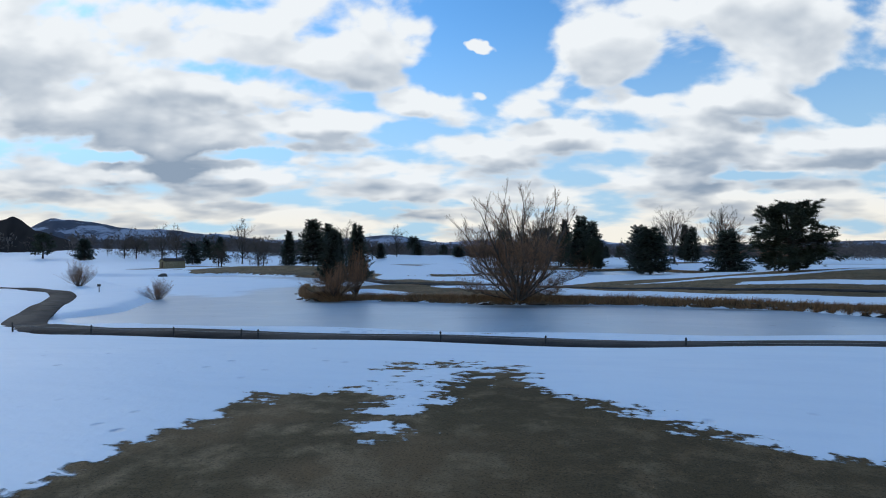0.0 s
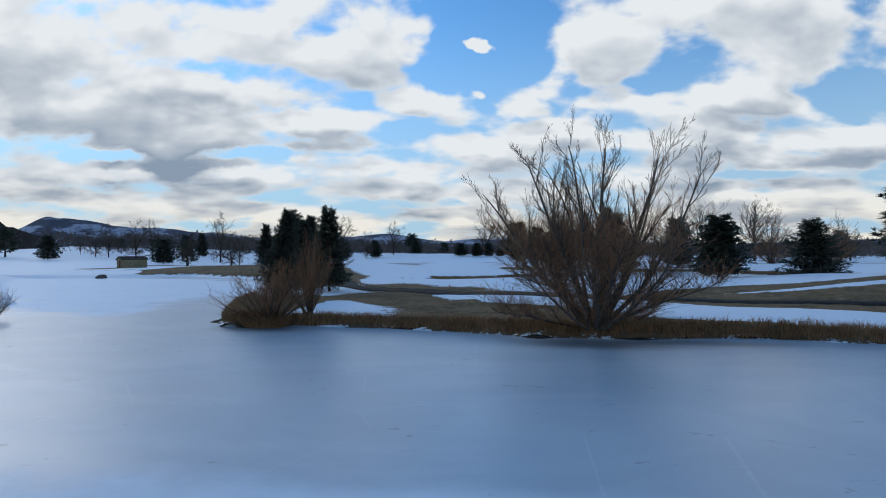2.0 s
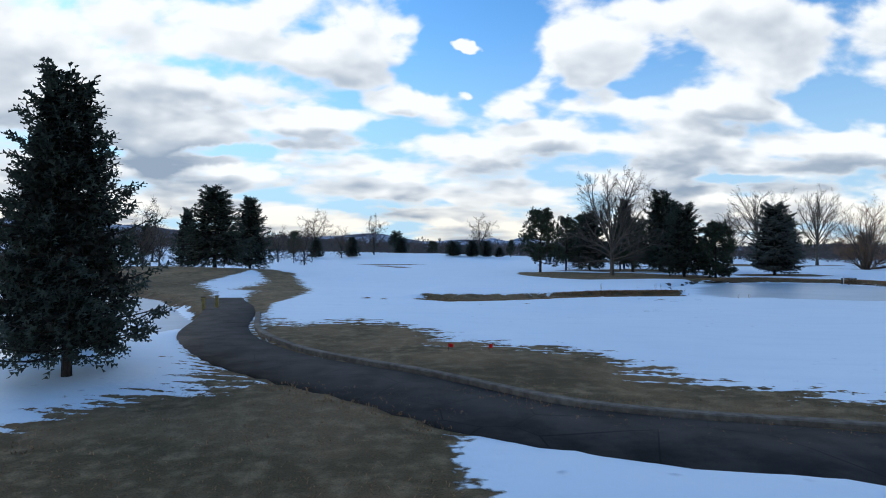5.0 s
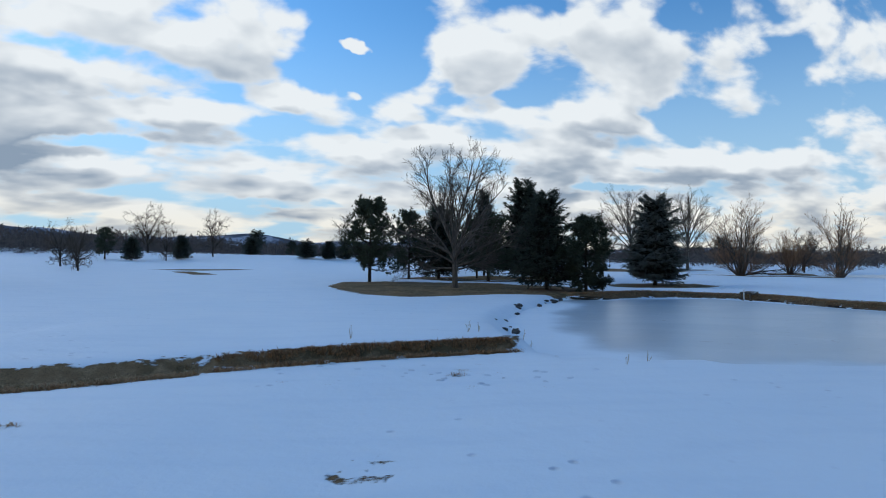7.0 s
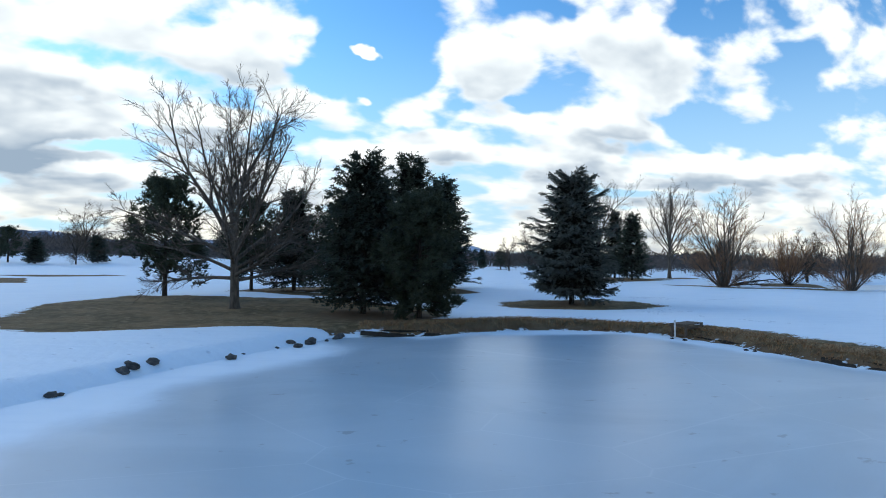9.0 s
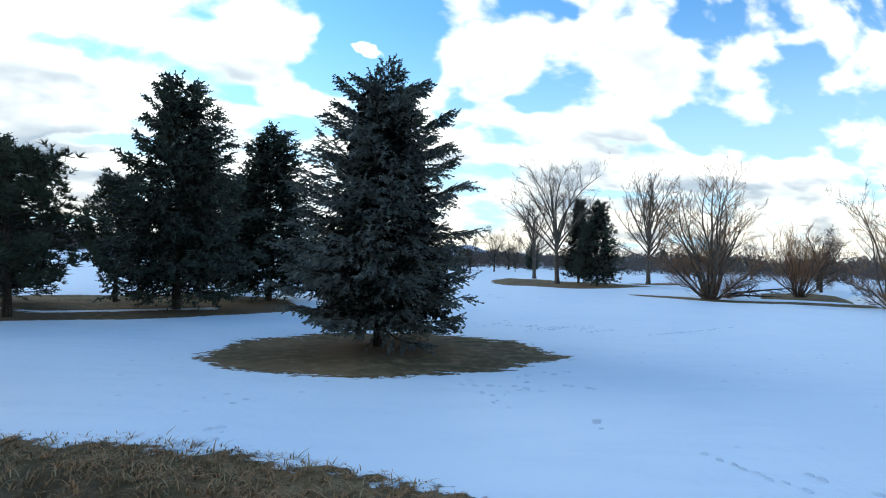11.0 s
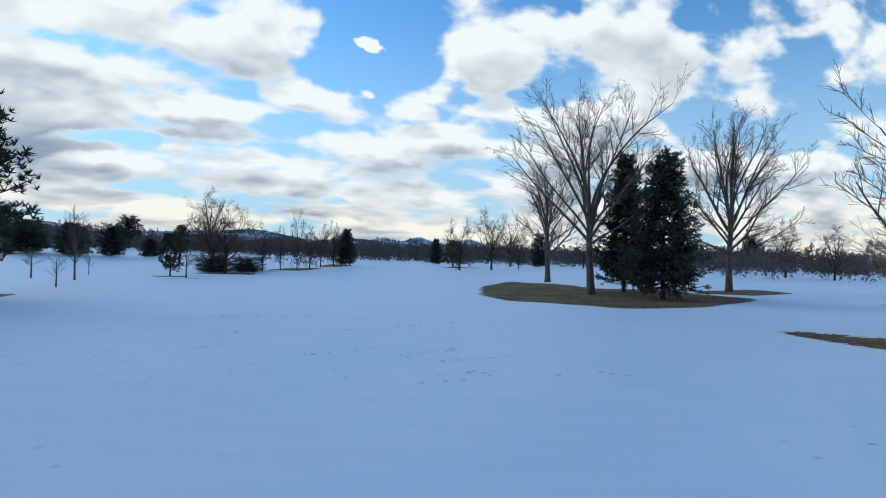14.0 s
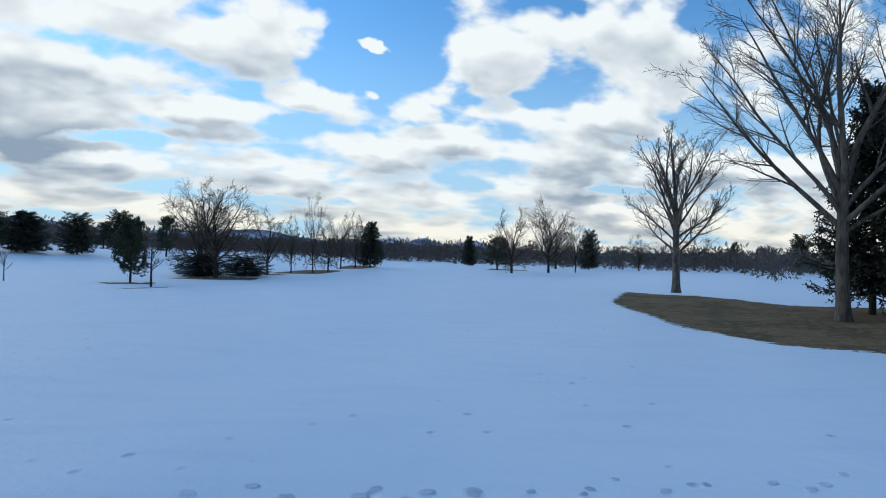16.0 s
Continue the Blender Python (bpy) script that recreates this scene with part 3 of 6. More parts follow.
def ground_height(px, py):
    """The lie of the land: a knoll at the start, two ponds, low banks and far rises."""
    px, py = np.asarray(px, float), np.asarray(py, float)
    z = np.interp(py, [-60, 12, 18.3, 18.9, 21.9, 24, 28, 32], [1.7, 1.45, 0.92, 0.82, 0.72, 0.45, 0.05, 0.0])
    z = z + 0.05 * np.sin(px * 0.21 + py * 0.13) + 0.04 * np.sin(px * 0.53 - py * 0.37 + 1.0)
    z = z + bump_at(px, py, 48, 75, 1.7, 24, 22)
    z = z + bump_at(px, py, -38, 268, 1.3, 24, 26) + bump_at(px, py, -85, 290, 1.5, 40, 40) + bump_at(px, py, -20, 300, 0.8, 60, 45)
    z = z + bump_at(px, py, -330, 330, 9.0, 160, 150) + bump_at(px, py, -120, 400, 2.4, 120, 90) + bump_at(px, py, -54, 124, 1.2, 22, 10) + bump_at(px, py, 17, 16.0, 0.34, 10, 2.2)
    step = np.clip((np.interp(px, [-14, -12.5, 4.7, 6], [94.6, 94.5, 100.4, 101]) - py) * 2.2 + 0.5, 0, 1)
    near = np.clip((px + 15) / 2, 0, 1) * np.clip((6.5 - px) / 1.5, 0, 1) * np.clip((py - 86) / 6, 0, 1) * np.clip((112 - py) / 8, 0, 1)
    z = z + near * (0.34 * (1 - step))
    for pond, bank in ((POND_A, 0.55), (POND_B, 0.9), (POND_C, 1.5)):
        d = outline_distance(px, py, pond)
        z = np.where(d > -6, np.minimum(z, np.interp(d, [-6, -bank, 0, 2.5, 6], [6, 0.12, -0.47, -0.9, -1.2]) + np.where(d < -bank, z * 0.8, 0)), z)
    return z


# ---- the ground: one sheet out to the horizon ----
def axis(lo, hi, step, far_lo, far_hi):
    inner = np.arange(lo, hi + step / 2, step)
    grow_by = lambda far: np.cumsum(step * 1.14 ** np.arange(1, 1 + int(math.log(1 + far * 0.14 / step) / math.log(1.14))))
    return np.concatenate([lo - grow_by(lo - far_lo)[::-1], inner, hi + grow_by(far_hi - hi)])


def bareness(px, py):
    d = np.full(px.shape, -4.0)
    for outline in BARE:
        d = np.maximum(d, outline_distance(px, py, outline))
    for outline in SNOWY:
        d = np.minimum(d, -outline_distance(px, py, outline))
    return np.clip(d, -4, 4)


def build_ground():
    xs, ys = axis(-44, 80, 0.7, -3000, 3000), axis(-6, 236, 0.7, -1200, 4200)
    gx, gy = np.meshgrid(xs, ys)
    px, py = gx.ravel(), gy.ravel()
    z = ground_height(px, py)
    n, m = len(ys), len(xs)
    i, j = np.meshgrid(np.arange(n - 1), np.arange(m - 1), indexing="ij")
    a = i * m + j
    quads = np.stack([a, a + 1, a + m + 1, a + m], -1).reshape(-1, 4)
    bare = bareness(px, py)
    z = z + 0.05 * np.clip(-bare * 2, 0, 1) * (outline_distance(px, py, POND_A) < -1) * (np.abs(py - 20.4) > 2)
    for line in (ROAD_A, ROAD_B):
        near = (px > line[:, 0].min() - 3) & (px < line[:, 0].max() + 3) & (py > line[:, 1].min() - 3) & (py < line[:, 1].max() + 3)
        gap = np.full(px.shape, 9.0)
        gap[near] = np.sqrt(((px[near, None] - line[None, ::2, 0]) ** 2 + (py[near, None] - line[None, ::2, 1]) ** 2).min(1))
        z = z - 0.14 * np.clip((1.6 - gap) / 0.5, 0, 1)
    ob = solid("ground", np.stack([px, py, z], -1), [quads], ground_material(), smooth=True)
    attribute = ob.data.attributes.new("bare", "FLOAT", "POINT")
    attribute.data.foreach_set("value", bare.astype(np.float32))
    litter = np.zeros(px.shape)
    for cx, cy, r in LITTER:
        litter = np.maximum(litter, np.clip(1.6 - np.hypot(px - cx, py - cy) / r, 0, 1))
    for pond, wide in ((POND_A, 0.7), (POND_B, 0.8)):
        litter = np.maximum(litter, np.clip(1 - np.abs(outline_distance(px, py, pond)) / wide, 0, 1) * (bare > -0.6))
    ragged = np.zeros(px.shape)
    for cx, cy, r, k in RAGGED:
        ragged = np.maximum(ragged, k * np.clip(1.5 - np.hypot(px - cx, py - cy) / r, 0, 1))
    coarse = np.zeros(px.shape)
    for cx, cy, r in COARSE_TURF:
        coarse = np.maximum(coarse, np.clip(1.5 - np.hypot(px - cx, py - cy) / r, 0, 1))
    attribute = ob.data.attributes.new("coarse", "FLOAT", "POINT")
    attribute.data.foreach_set("value", coarse.astype(np.float32))
    attribute = ob.data.attributes.new("ragged", "FLOAT", "POINT")
    attribute.data.foreach_set("value", ragged.astype(np.float32))
    attribute = ob.data.attributes.new("litter", "FLOAT", "POINT")
    attribute.data.foreach_set("value", litter.astype(np.float32))
    return tagged(ob, "snow-covered golf course ground with patches of brown winter turf", "ground", kind="structure")


RAGGED = [(-6, 77, 7, 1.0), (-15, 80, 5, 1.0), (-1, 72, 5, 1.0), (-15.5, 71, 5, 1.2), (-8, 53, 4, 0.9), (4, 11, 4, 0.45), (9, 8, 4, 0.25), (-33, 105, 12, 0.7), (34, 125, 5, 0.35), (29, 144, 6, 0.5), (50, 206, 11, 0.42), (44, 198, 6, 0.5), (64, 216, 6, 0.4), (55, 180, 5, 0.3), (-4, 130, 5, 0.4)]
# ranker, greener-brown turf: place and reach
COARSE_TURF = [(8.5, 6.5, 3.0), (6.2, 10.0, 1.6), (-6.0, 72.0, 1.4), (-8.6, 71.6, 1.1), (-12.5, 74.5, 1.0), (30, 47, 9), (45, 55, 14), (26.0, 143.0, 2.2), (-42, 104, 8)]
LITTER = [(28.4, 145, 2.2), (54.7, 205.5, 2.6), (53.8, 212, 2.4), (14.1, 134, 3), (16.8, 132.6, 2.5), (3.99, 47.3, 1.6), (-12.4, 48.6, 1.6), (50, 209, 1.0), (4.0, 158, 3), (15.5, 157.4, 3), (19.8, 159.4, 2.6), (10, 151.5, 2.6), (0, 157.5, 2), (-4.5, 149, 2)]
ICE_LEVEL = -0.42


def build_ice(name, outline, snow_lines, melt_shades, label):
    lo, hi = np.min(outline, 0) - 2, np.max(outline, 0) + 2
    xs, ys = np.arange(lo[0], hi[0], 0.6), np.arange(lo[1], hi[1], 0.6)
    gx, gy = np.meshgrid(xs, ys)
    px, py = gx.ravel(), gy.ravel()
    m = len(xs)
    i, j = np.meshgrid(np.arange(len(ys) - 1), np.arange(m - 1), indexing="ij")
    a = (i * m + j).ravel()
    d = outline_distance(px, py, outline)
    a = a[d[a] > -1.6]
    quads = np.stack([a, a + 1, a + m + 1, a + m], -1)
    snowy = np.full(px.shape, -1.5)
    for line, reach in snow_lines:
        snowy = np.maximum(snowy, np.clip(outline_distance(px, py, line) / reach, -1.5, 2.0))
    # ellipses of dark ice that also carry the shade under willow and bank
    melt_shade = np.zeros(px.shape)
    for cx, cy, rx, ry in melt_shades:
        melt_shade = np.maximum(melt_shade, np.clip(1.25 - np.hypot((px - cx) / rx, (py - cy) / ry), 0, 1))
    ob = solid(name, np.stack([px, py, np.full(px.shape, ICE_LEVEL)], -1), [quads], ICE, smooth=True)
    for key, values in (("snowy", snowy), ("melt_shade", melt_shade)):
        attribute = ob.data.attributes.new(key, "FLOAT", "POINT")
        attribute.data.foreach_set("value", values.astype(np.float32))
    return tagged(ob, label, "frozen pond", kind="structure")


def smooth_line(points, step=0.5):
    """A rounded line through plan points."""
    p = np.asarray(points, float)
    for _ in range(3):
        q = np.empty((len(p) * 2, 2))
        q[0], q[-1] = p[0], p[-1]
        q[1:-1:2] = p[:-1] * 0.75 + p[1:] * 0.25
        q[2:-1:2] = p[:-1] * 0.25 + p[1:] * 0.75
        p = q
    s = np.concatenate([[0], np.cumsum(np.linalg.norm(np.diff(p, axis=0), axis=1))])
    t = np.arange(0, s[-1], step)
    return np.stack([np.interp(t, s, p[:, 0]), np.interp(t, s, p[:, 1])], -1)


def sweep(line, profile, lift=None, wobble=0.0, seed=1):
    """A profile of (offset to the left, height) swept along a plan line over the ground."""
    rng = np.random.default_rng(seed)
    tang = unit(np.gradient(line, axis=0))
    left = np.stack([-tang[:, 1], tang[:, 0]], -1)
    rows = []
    for k, (off, up) in enumerate(profile):
        o = off + wobble * np.convolve(rng.normal(size=len(line) + 4), np.ones(5) / 5, "valid")
        q = line + left * o[:, None]
        z = ground_height(*(line.T if lift is None else q.T)) + up
        rows.append(np.concatenate([q, z[:, None]], 1))
    v = np.stack(rows, 1)
    n, m = v.shape[:2]
    i, j = np.meshgrid(np.arange(n - 1), np.arange(m - 1), indexing="ij")
    a = i * m + j
    return v.reshape(-1, 3), np.stack([a, a + m, a + m + 1, a + 1], -1).reshape(-1, 4)


ICE = ice_material()
build_ice("pond_ice_south", POND_A, [([(-30, 24), (90, 24), (90, 29.8), (14, 30), (0, 30.4), (-10, 30), (-23, 31), (-33, 47), (-47, 62), (-60, 40)], 1.6),
                                     ([(-24, 54), (-26, 64), (-24, 80), (-45, 100), (-90, 112), (-90, 60), (-44, 62), (-33, 53)], 3.5)],
          [(4, 45.8, 4.5, 1.5), (-12.5, 48.6, 3, 1.6), (8, 46.5, 5, 0.9), (20, 45, 5, 0.7)],
          "grey-blue frozen golf course pond with drifted snow").matrix_basis = pose(0, 0, 0)
build_ice("pond_ice_north", POND_B, [([(2, 95), (60, 95), (60, 99.5), (25, 100.2), (12, 100.4), (9.3, 104), (9.6, 110), (11.5, 119), (14.5, 126), (10, 130), (0, 110)], 1.5),
                                     ([(33, 119), (30.2, 124), (28.6, 127.6), (27, 129.4), (20, 129.4), (17, 127.8), (15, 130), (30, 134), (40, 118)], 1.1)],
          [(26, 131, 5, 0.5)], "pale frozen pond with snowy edges and dark flecks")
build_ice("pond_ice_east", POND_C, [([(60, 160), (130, 160), (130, 172), (95, 170), (80, 176), (76, 186), (66, 186)], 2.0)], [], "far frozen pond behind the willows")

ASPHALT = asphalt_material()
ROAD_A = smooth_line([(90, 23), (40, 21.6), (10, 20.55), (0, 20.2), (-6, 20.3), (-11, 20.6), (-15.5, 22.1), (-19.5, 24.8), (-24.5, 29.5), (-32, 38.6), (-40, 49), (-50, 57), (-75, 62)])
ROAD_B = smooth_line([(95, 34), (60, 43), (34, 53.5), (20, 60), (9, 64), (2, 66.2), (-5.2, 67.4), (-8.6, 69.6), (-12.2, 71.9), (-15.2, 74.2), (-17.4, 76.6), (-19.0, 79.6), (-20.6, 83.4), (-22.8, 87.5), (-26.5, 93)])
ground = build_ground()
for line, half, text in ((ROAD_A, 1.12, "dark asphalt cart path between snow banks"), (ROAD_B, 1.3, "worn cracked asphalt cart path with damp patches")):
    v, f = sweep(line, [(-half, -0.12), (-half + 0.03, -0.01), (0, 0.02), (half - 0.03, -0.01), (half, -0.12)], wobble=0.03)
    tagged(solid("cart_path", v, [f], ASPHALT, smooth=True), text, "path", kind="structure")

# concrete kerb along the second path, cast in short lengths
kerb_line = smooth_line([(1.5, 67.9), (-4.5, 68.8), (-6.6, 70.0), (-9.3, 71.8), (-11.2, 73.1), (-13.8, 75.1), (-15.9, 77.3), (-17.4, 80.0), (-19.6, 84.6)], 0.25)
kerb = base("kerb", 0, 0, 0, 0, "low worn concrete kerb along the cart path", "kerb", kind="structure")
for k in range(0, len(kerb_line) - 9, 8):
    v, f = sweep(kerb_line[k:k + 9], [(0.12, -0.16), (0.12, 0.07), (0.095, 0.095), (-0.095, 0.095), (-0.12, 0.07), (-0.12, -0.16)], wobble=0.012, seed=k)
    solid("kerb_stone", v, [f], CONCRETE, kerb)


# ---- far hills ----
def ridge(name, dist, centre_deg, width_deg, height_at, material, label, steps=160, rows=10):
    """A ridge on the skyline: height_at(degrees right of the first heading) in metres."""
    rng = np.random.default_rng(len(name))
    a = np.linspace(centre_deg - width_deg, centre_deg + width_deg, steps)
    top = np.array([height_at(x) for x in a])
    rough = sum(np.interp(np.linspace(0, 1, steps), np.linspace(0, 1, k), rng.normal(size=k)) / k * 14 for k in (18, 40, 80))
    top = np.maximum(top * (1 + 0.06 * rough), 1.0)
    verts = []
    for r in range(rows):
        t = r / (rows - 1)
        jag = rng.normal(size=steps) * 0.05 * t * (1 - t) * 3
        d = dist * (0.80 + 0.20 * t)
        b = np.radians(a - 10.3)
        verts.append(np.stack([np.sin(b) * d + 6, np.cos(b) * d, top * np.clip(t ** 1.25 + jag, 0, 1) - 3 * (1 - t)], -1))
    v = np.stack(verts, 1)
    n, m = v.shape[:2]
    i, j = np.meshgrid(np.arange(n - 1), np.arange(m - 1), indexing="ij")
    q = i * m + j
    ob = solid(name, v.reshape(-1, 3), [np.stack([q, q + m, q + m + 1, q + 1], -1).reshape(-1, 4)], material, smooth=True)
    return tagged(ob, label, "hill", kind="structure")


def hump(x, c, w, h):
    return h * math.exp(-((x - c) / w) ** 2)


# foothill rock and snow are greyed blue: distance haze is mixed into both colours
HILL_HAZED = hill_material("foothill_with_haze", (0.105, 0.120, 0.155), (0.42, 0.47, 0.56), 0.02)
HILL_DARK = hill_material("dark_wooded_hill", (0.035, 0.031, 0.029), (0.20, 0.21, 0.23), -0.12)
# paler and bluer still, with more air haze painted in
MOUNTAIN_HAZED = hill_material("far_mountain_with_haze", (0.16, 0.22, 0.32), (0.55, 0.62, 0.72), 0.10)
ridge("hill_west", 2600, -34, 26, lambda x: 60 + hump(x, -34.8, 1.4, 34) + hump(x, -32.4, 3.2, 66) + hump(x, -28, 5, 26) + hump(x, -24, 6, 24) + hump(x, -44, 6, 50), HILL_HAZED,
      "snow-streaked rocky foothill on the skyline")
ridge("hill_middle", 3000, -2, 40, lambda x: 46 + hump(x, -5.5, 4.5, 46) + hump(x, 3, 3.5, 22) + hump(x, -14, 6, 30) + hump(x, 14, 7, 4) - hump(x, 25, 8, 14), HILL_HAZED, "low foothills with snow streaks far off, haze in their colour")
ridge("hill_near_west", 420, -39, 12, lambda x: hump(x, -37.5, 5.2, 24), HILL_DARK, "dark wooded rise beyond the course")
ridge("mountain_north", 4300, 9, 11, lambda x: 60 + hump(x, 6.2, 1.6, 52) + hump(x, 9.5, 1.2, 62) + hump(x, 14, 2.4, 40) + hump(x, 2, 2, 30), MOUNTAIN_HAZED, "mountains on the far horizon, pale blue haze in their colour")


# ---- trees ----
def fan_parts(seed, trunk, limbs, heights, widths, stout, levels, shoots=None, tilt=0.0):
    """Wood of a leafless tree 10 m high whose limbs fan out to a crown outline. trunk: its height, or 0 where all limbs rise from the foot;
    limbs: how many, from and to which height, leans of the outermost and innermost, bend; levels: per limb, start, angle, length ratio, rise, points, wiggle, taper, least radius."""
    rng = np.random.default_rng(seed)
    n, z0, z1, lean0, lean1, bend = limbs
    wood = []
    if trunk:
        p, r = stems(rng, [(0, 0, -0.2)], [(tilt, 0, 1)], [trunk + 0.2], [stout], 12, 0.014, 0, 0.62)
        wood.append((p, r * FLARE[:12], 10))
    paths, thick = [], []
    for k in range(n):
        f = k / max(n - 1, 1)
        a, b = k * 2.39996 + rng.normal() * 0.22, math.radians(lean0 + (lean1 - lean0) * f + rng.normal() * 5)
        w = np.array([math.cos(a) * math.sin(b), math.sin(a) * math.sin(b), math.cos(b)])
        if trunk:
            z = z0 + (z1 - z0) * f
            q = [np.array([np.interp(z, wood[0][0][0, :, 2], wood[0][0][0, :, i]) for i in range(3)])]
        else:
            q = [np.array([math.cos(a), math.sin(a), 0]) * 0.24 * rng.uniform(0.5, 1.1) + np.array([0, 0, -0.15])]
        kink = rng.normal(size=3) * 0.05
        top = rng.uniform(0.84, 0.99)
        for i in range(90):
            if i % 12 == 11:
                kink = rng.normal(size=3) * 0.055
            w = unit(w + np.array([0, 0, bend]) * 0.12 + kink * 0.22)
            q.append(q[-1] + w * 0.12)
            if math.hypot(q[-1][0], q[-1][1]) > top * np.interp(q[-1][2], [0] + heights, [99] + widths) or q[-1][2] > top * 10:
                break
        q = np.array(q)
        at = np.linspace(0, len(q) - 1, 16)
        paths.append(np.stack([np.interp(at, np.arange(len(q)), q[:, i]) for i in range(3)], -1))
        thick.append(stout * (0.52 if trunk else 0.46) * (0.35 + 0.65 * len(q) / 75) * rng.uniform(0.8, 1.2))
    p = np.array(paths)
    r = np.array(thick)[:, None] * np.linspace(1, 0.13, 16)[None] ** 0.9
    if not trunk:
        r = r * np.concatenate([[1.45, 1.2, 1.08], np.ones(13)])
    wood.append((p, r, 7))
    fine, fringe, made = [], [], [(p, r)]
    for k, (per, t0, angle, ratio, rise, points, wiggle, taper, least) in enumerate(levels):
        p, r = grow(rng, p, r, per, t0, angle, ratio, rise, points, wiggle, 0.58, 0.25 if k < 2 else 0.5, least, taper)
        made.append((p, r))
        (wood if k == 0 else fine if k < 3 else fringe).append((p, r, 5 if k == 0 else 4 if k == 1 else 3))
    if len(levels) == 3:
        fringe.append(fine.pop())
    if shoots:
        number, reach, girth, spread, top = shoots
        foot = np.concatenate([x[0][:, :-1].reshape(-1, 3) for x in made[:2]])
        foot = foot[foot[:, 2] < top]
        pick = foot[rng.integers(0, len(foot), number)]
        az = rng.random(number) * 6.283
        d = np.stack([np.cos(az) * spread, np.sin(az) * spread, rng.uniform(0.1, 1.3, number)], -1)
        s1, u1 = stems(rng, pick, d, rng.uniform(0.35, 1.0, number) * reach, np.full(number, girth), 4, 0.12, 0.05, 0.45)
        s2, u2 = grow(rng, s1, u1, 3, 0.2, 34, 0.5, 0.2, 2, 0.12, 0.7, 0.5, girth * 0.6)
        fringe += [(s1, u1, 3), (s2, u2, 3)]
    return wood, fine, fringe


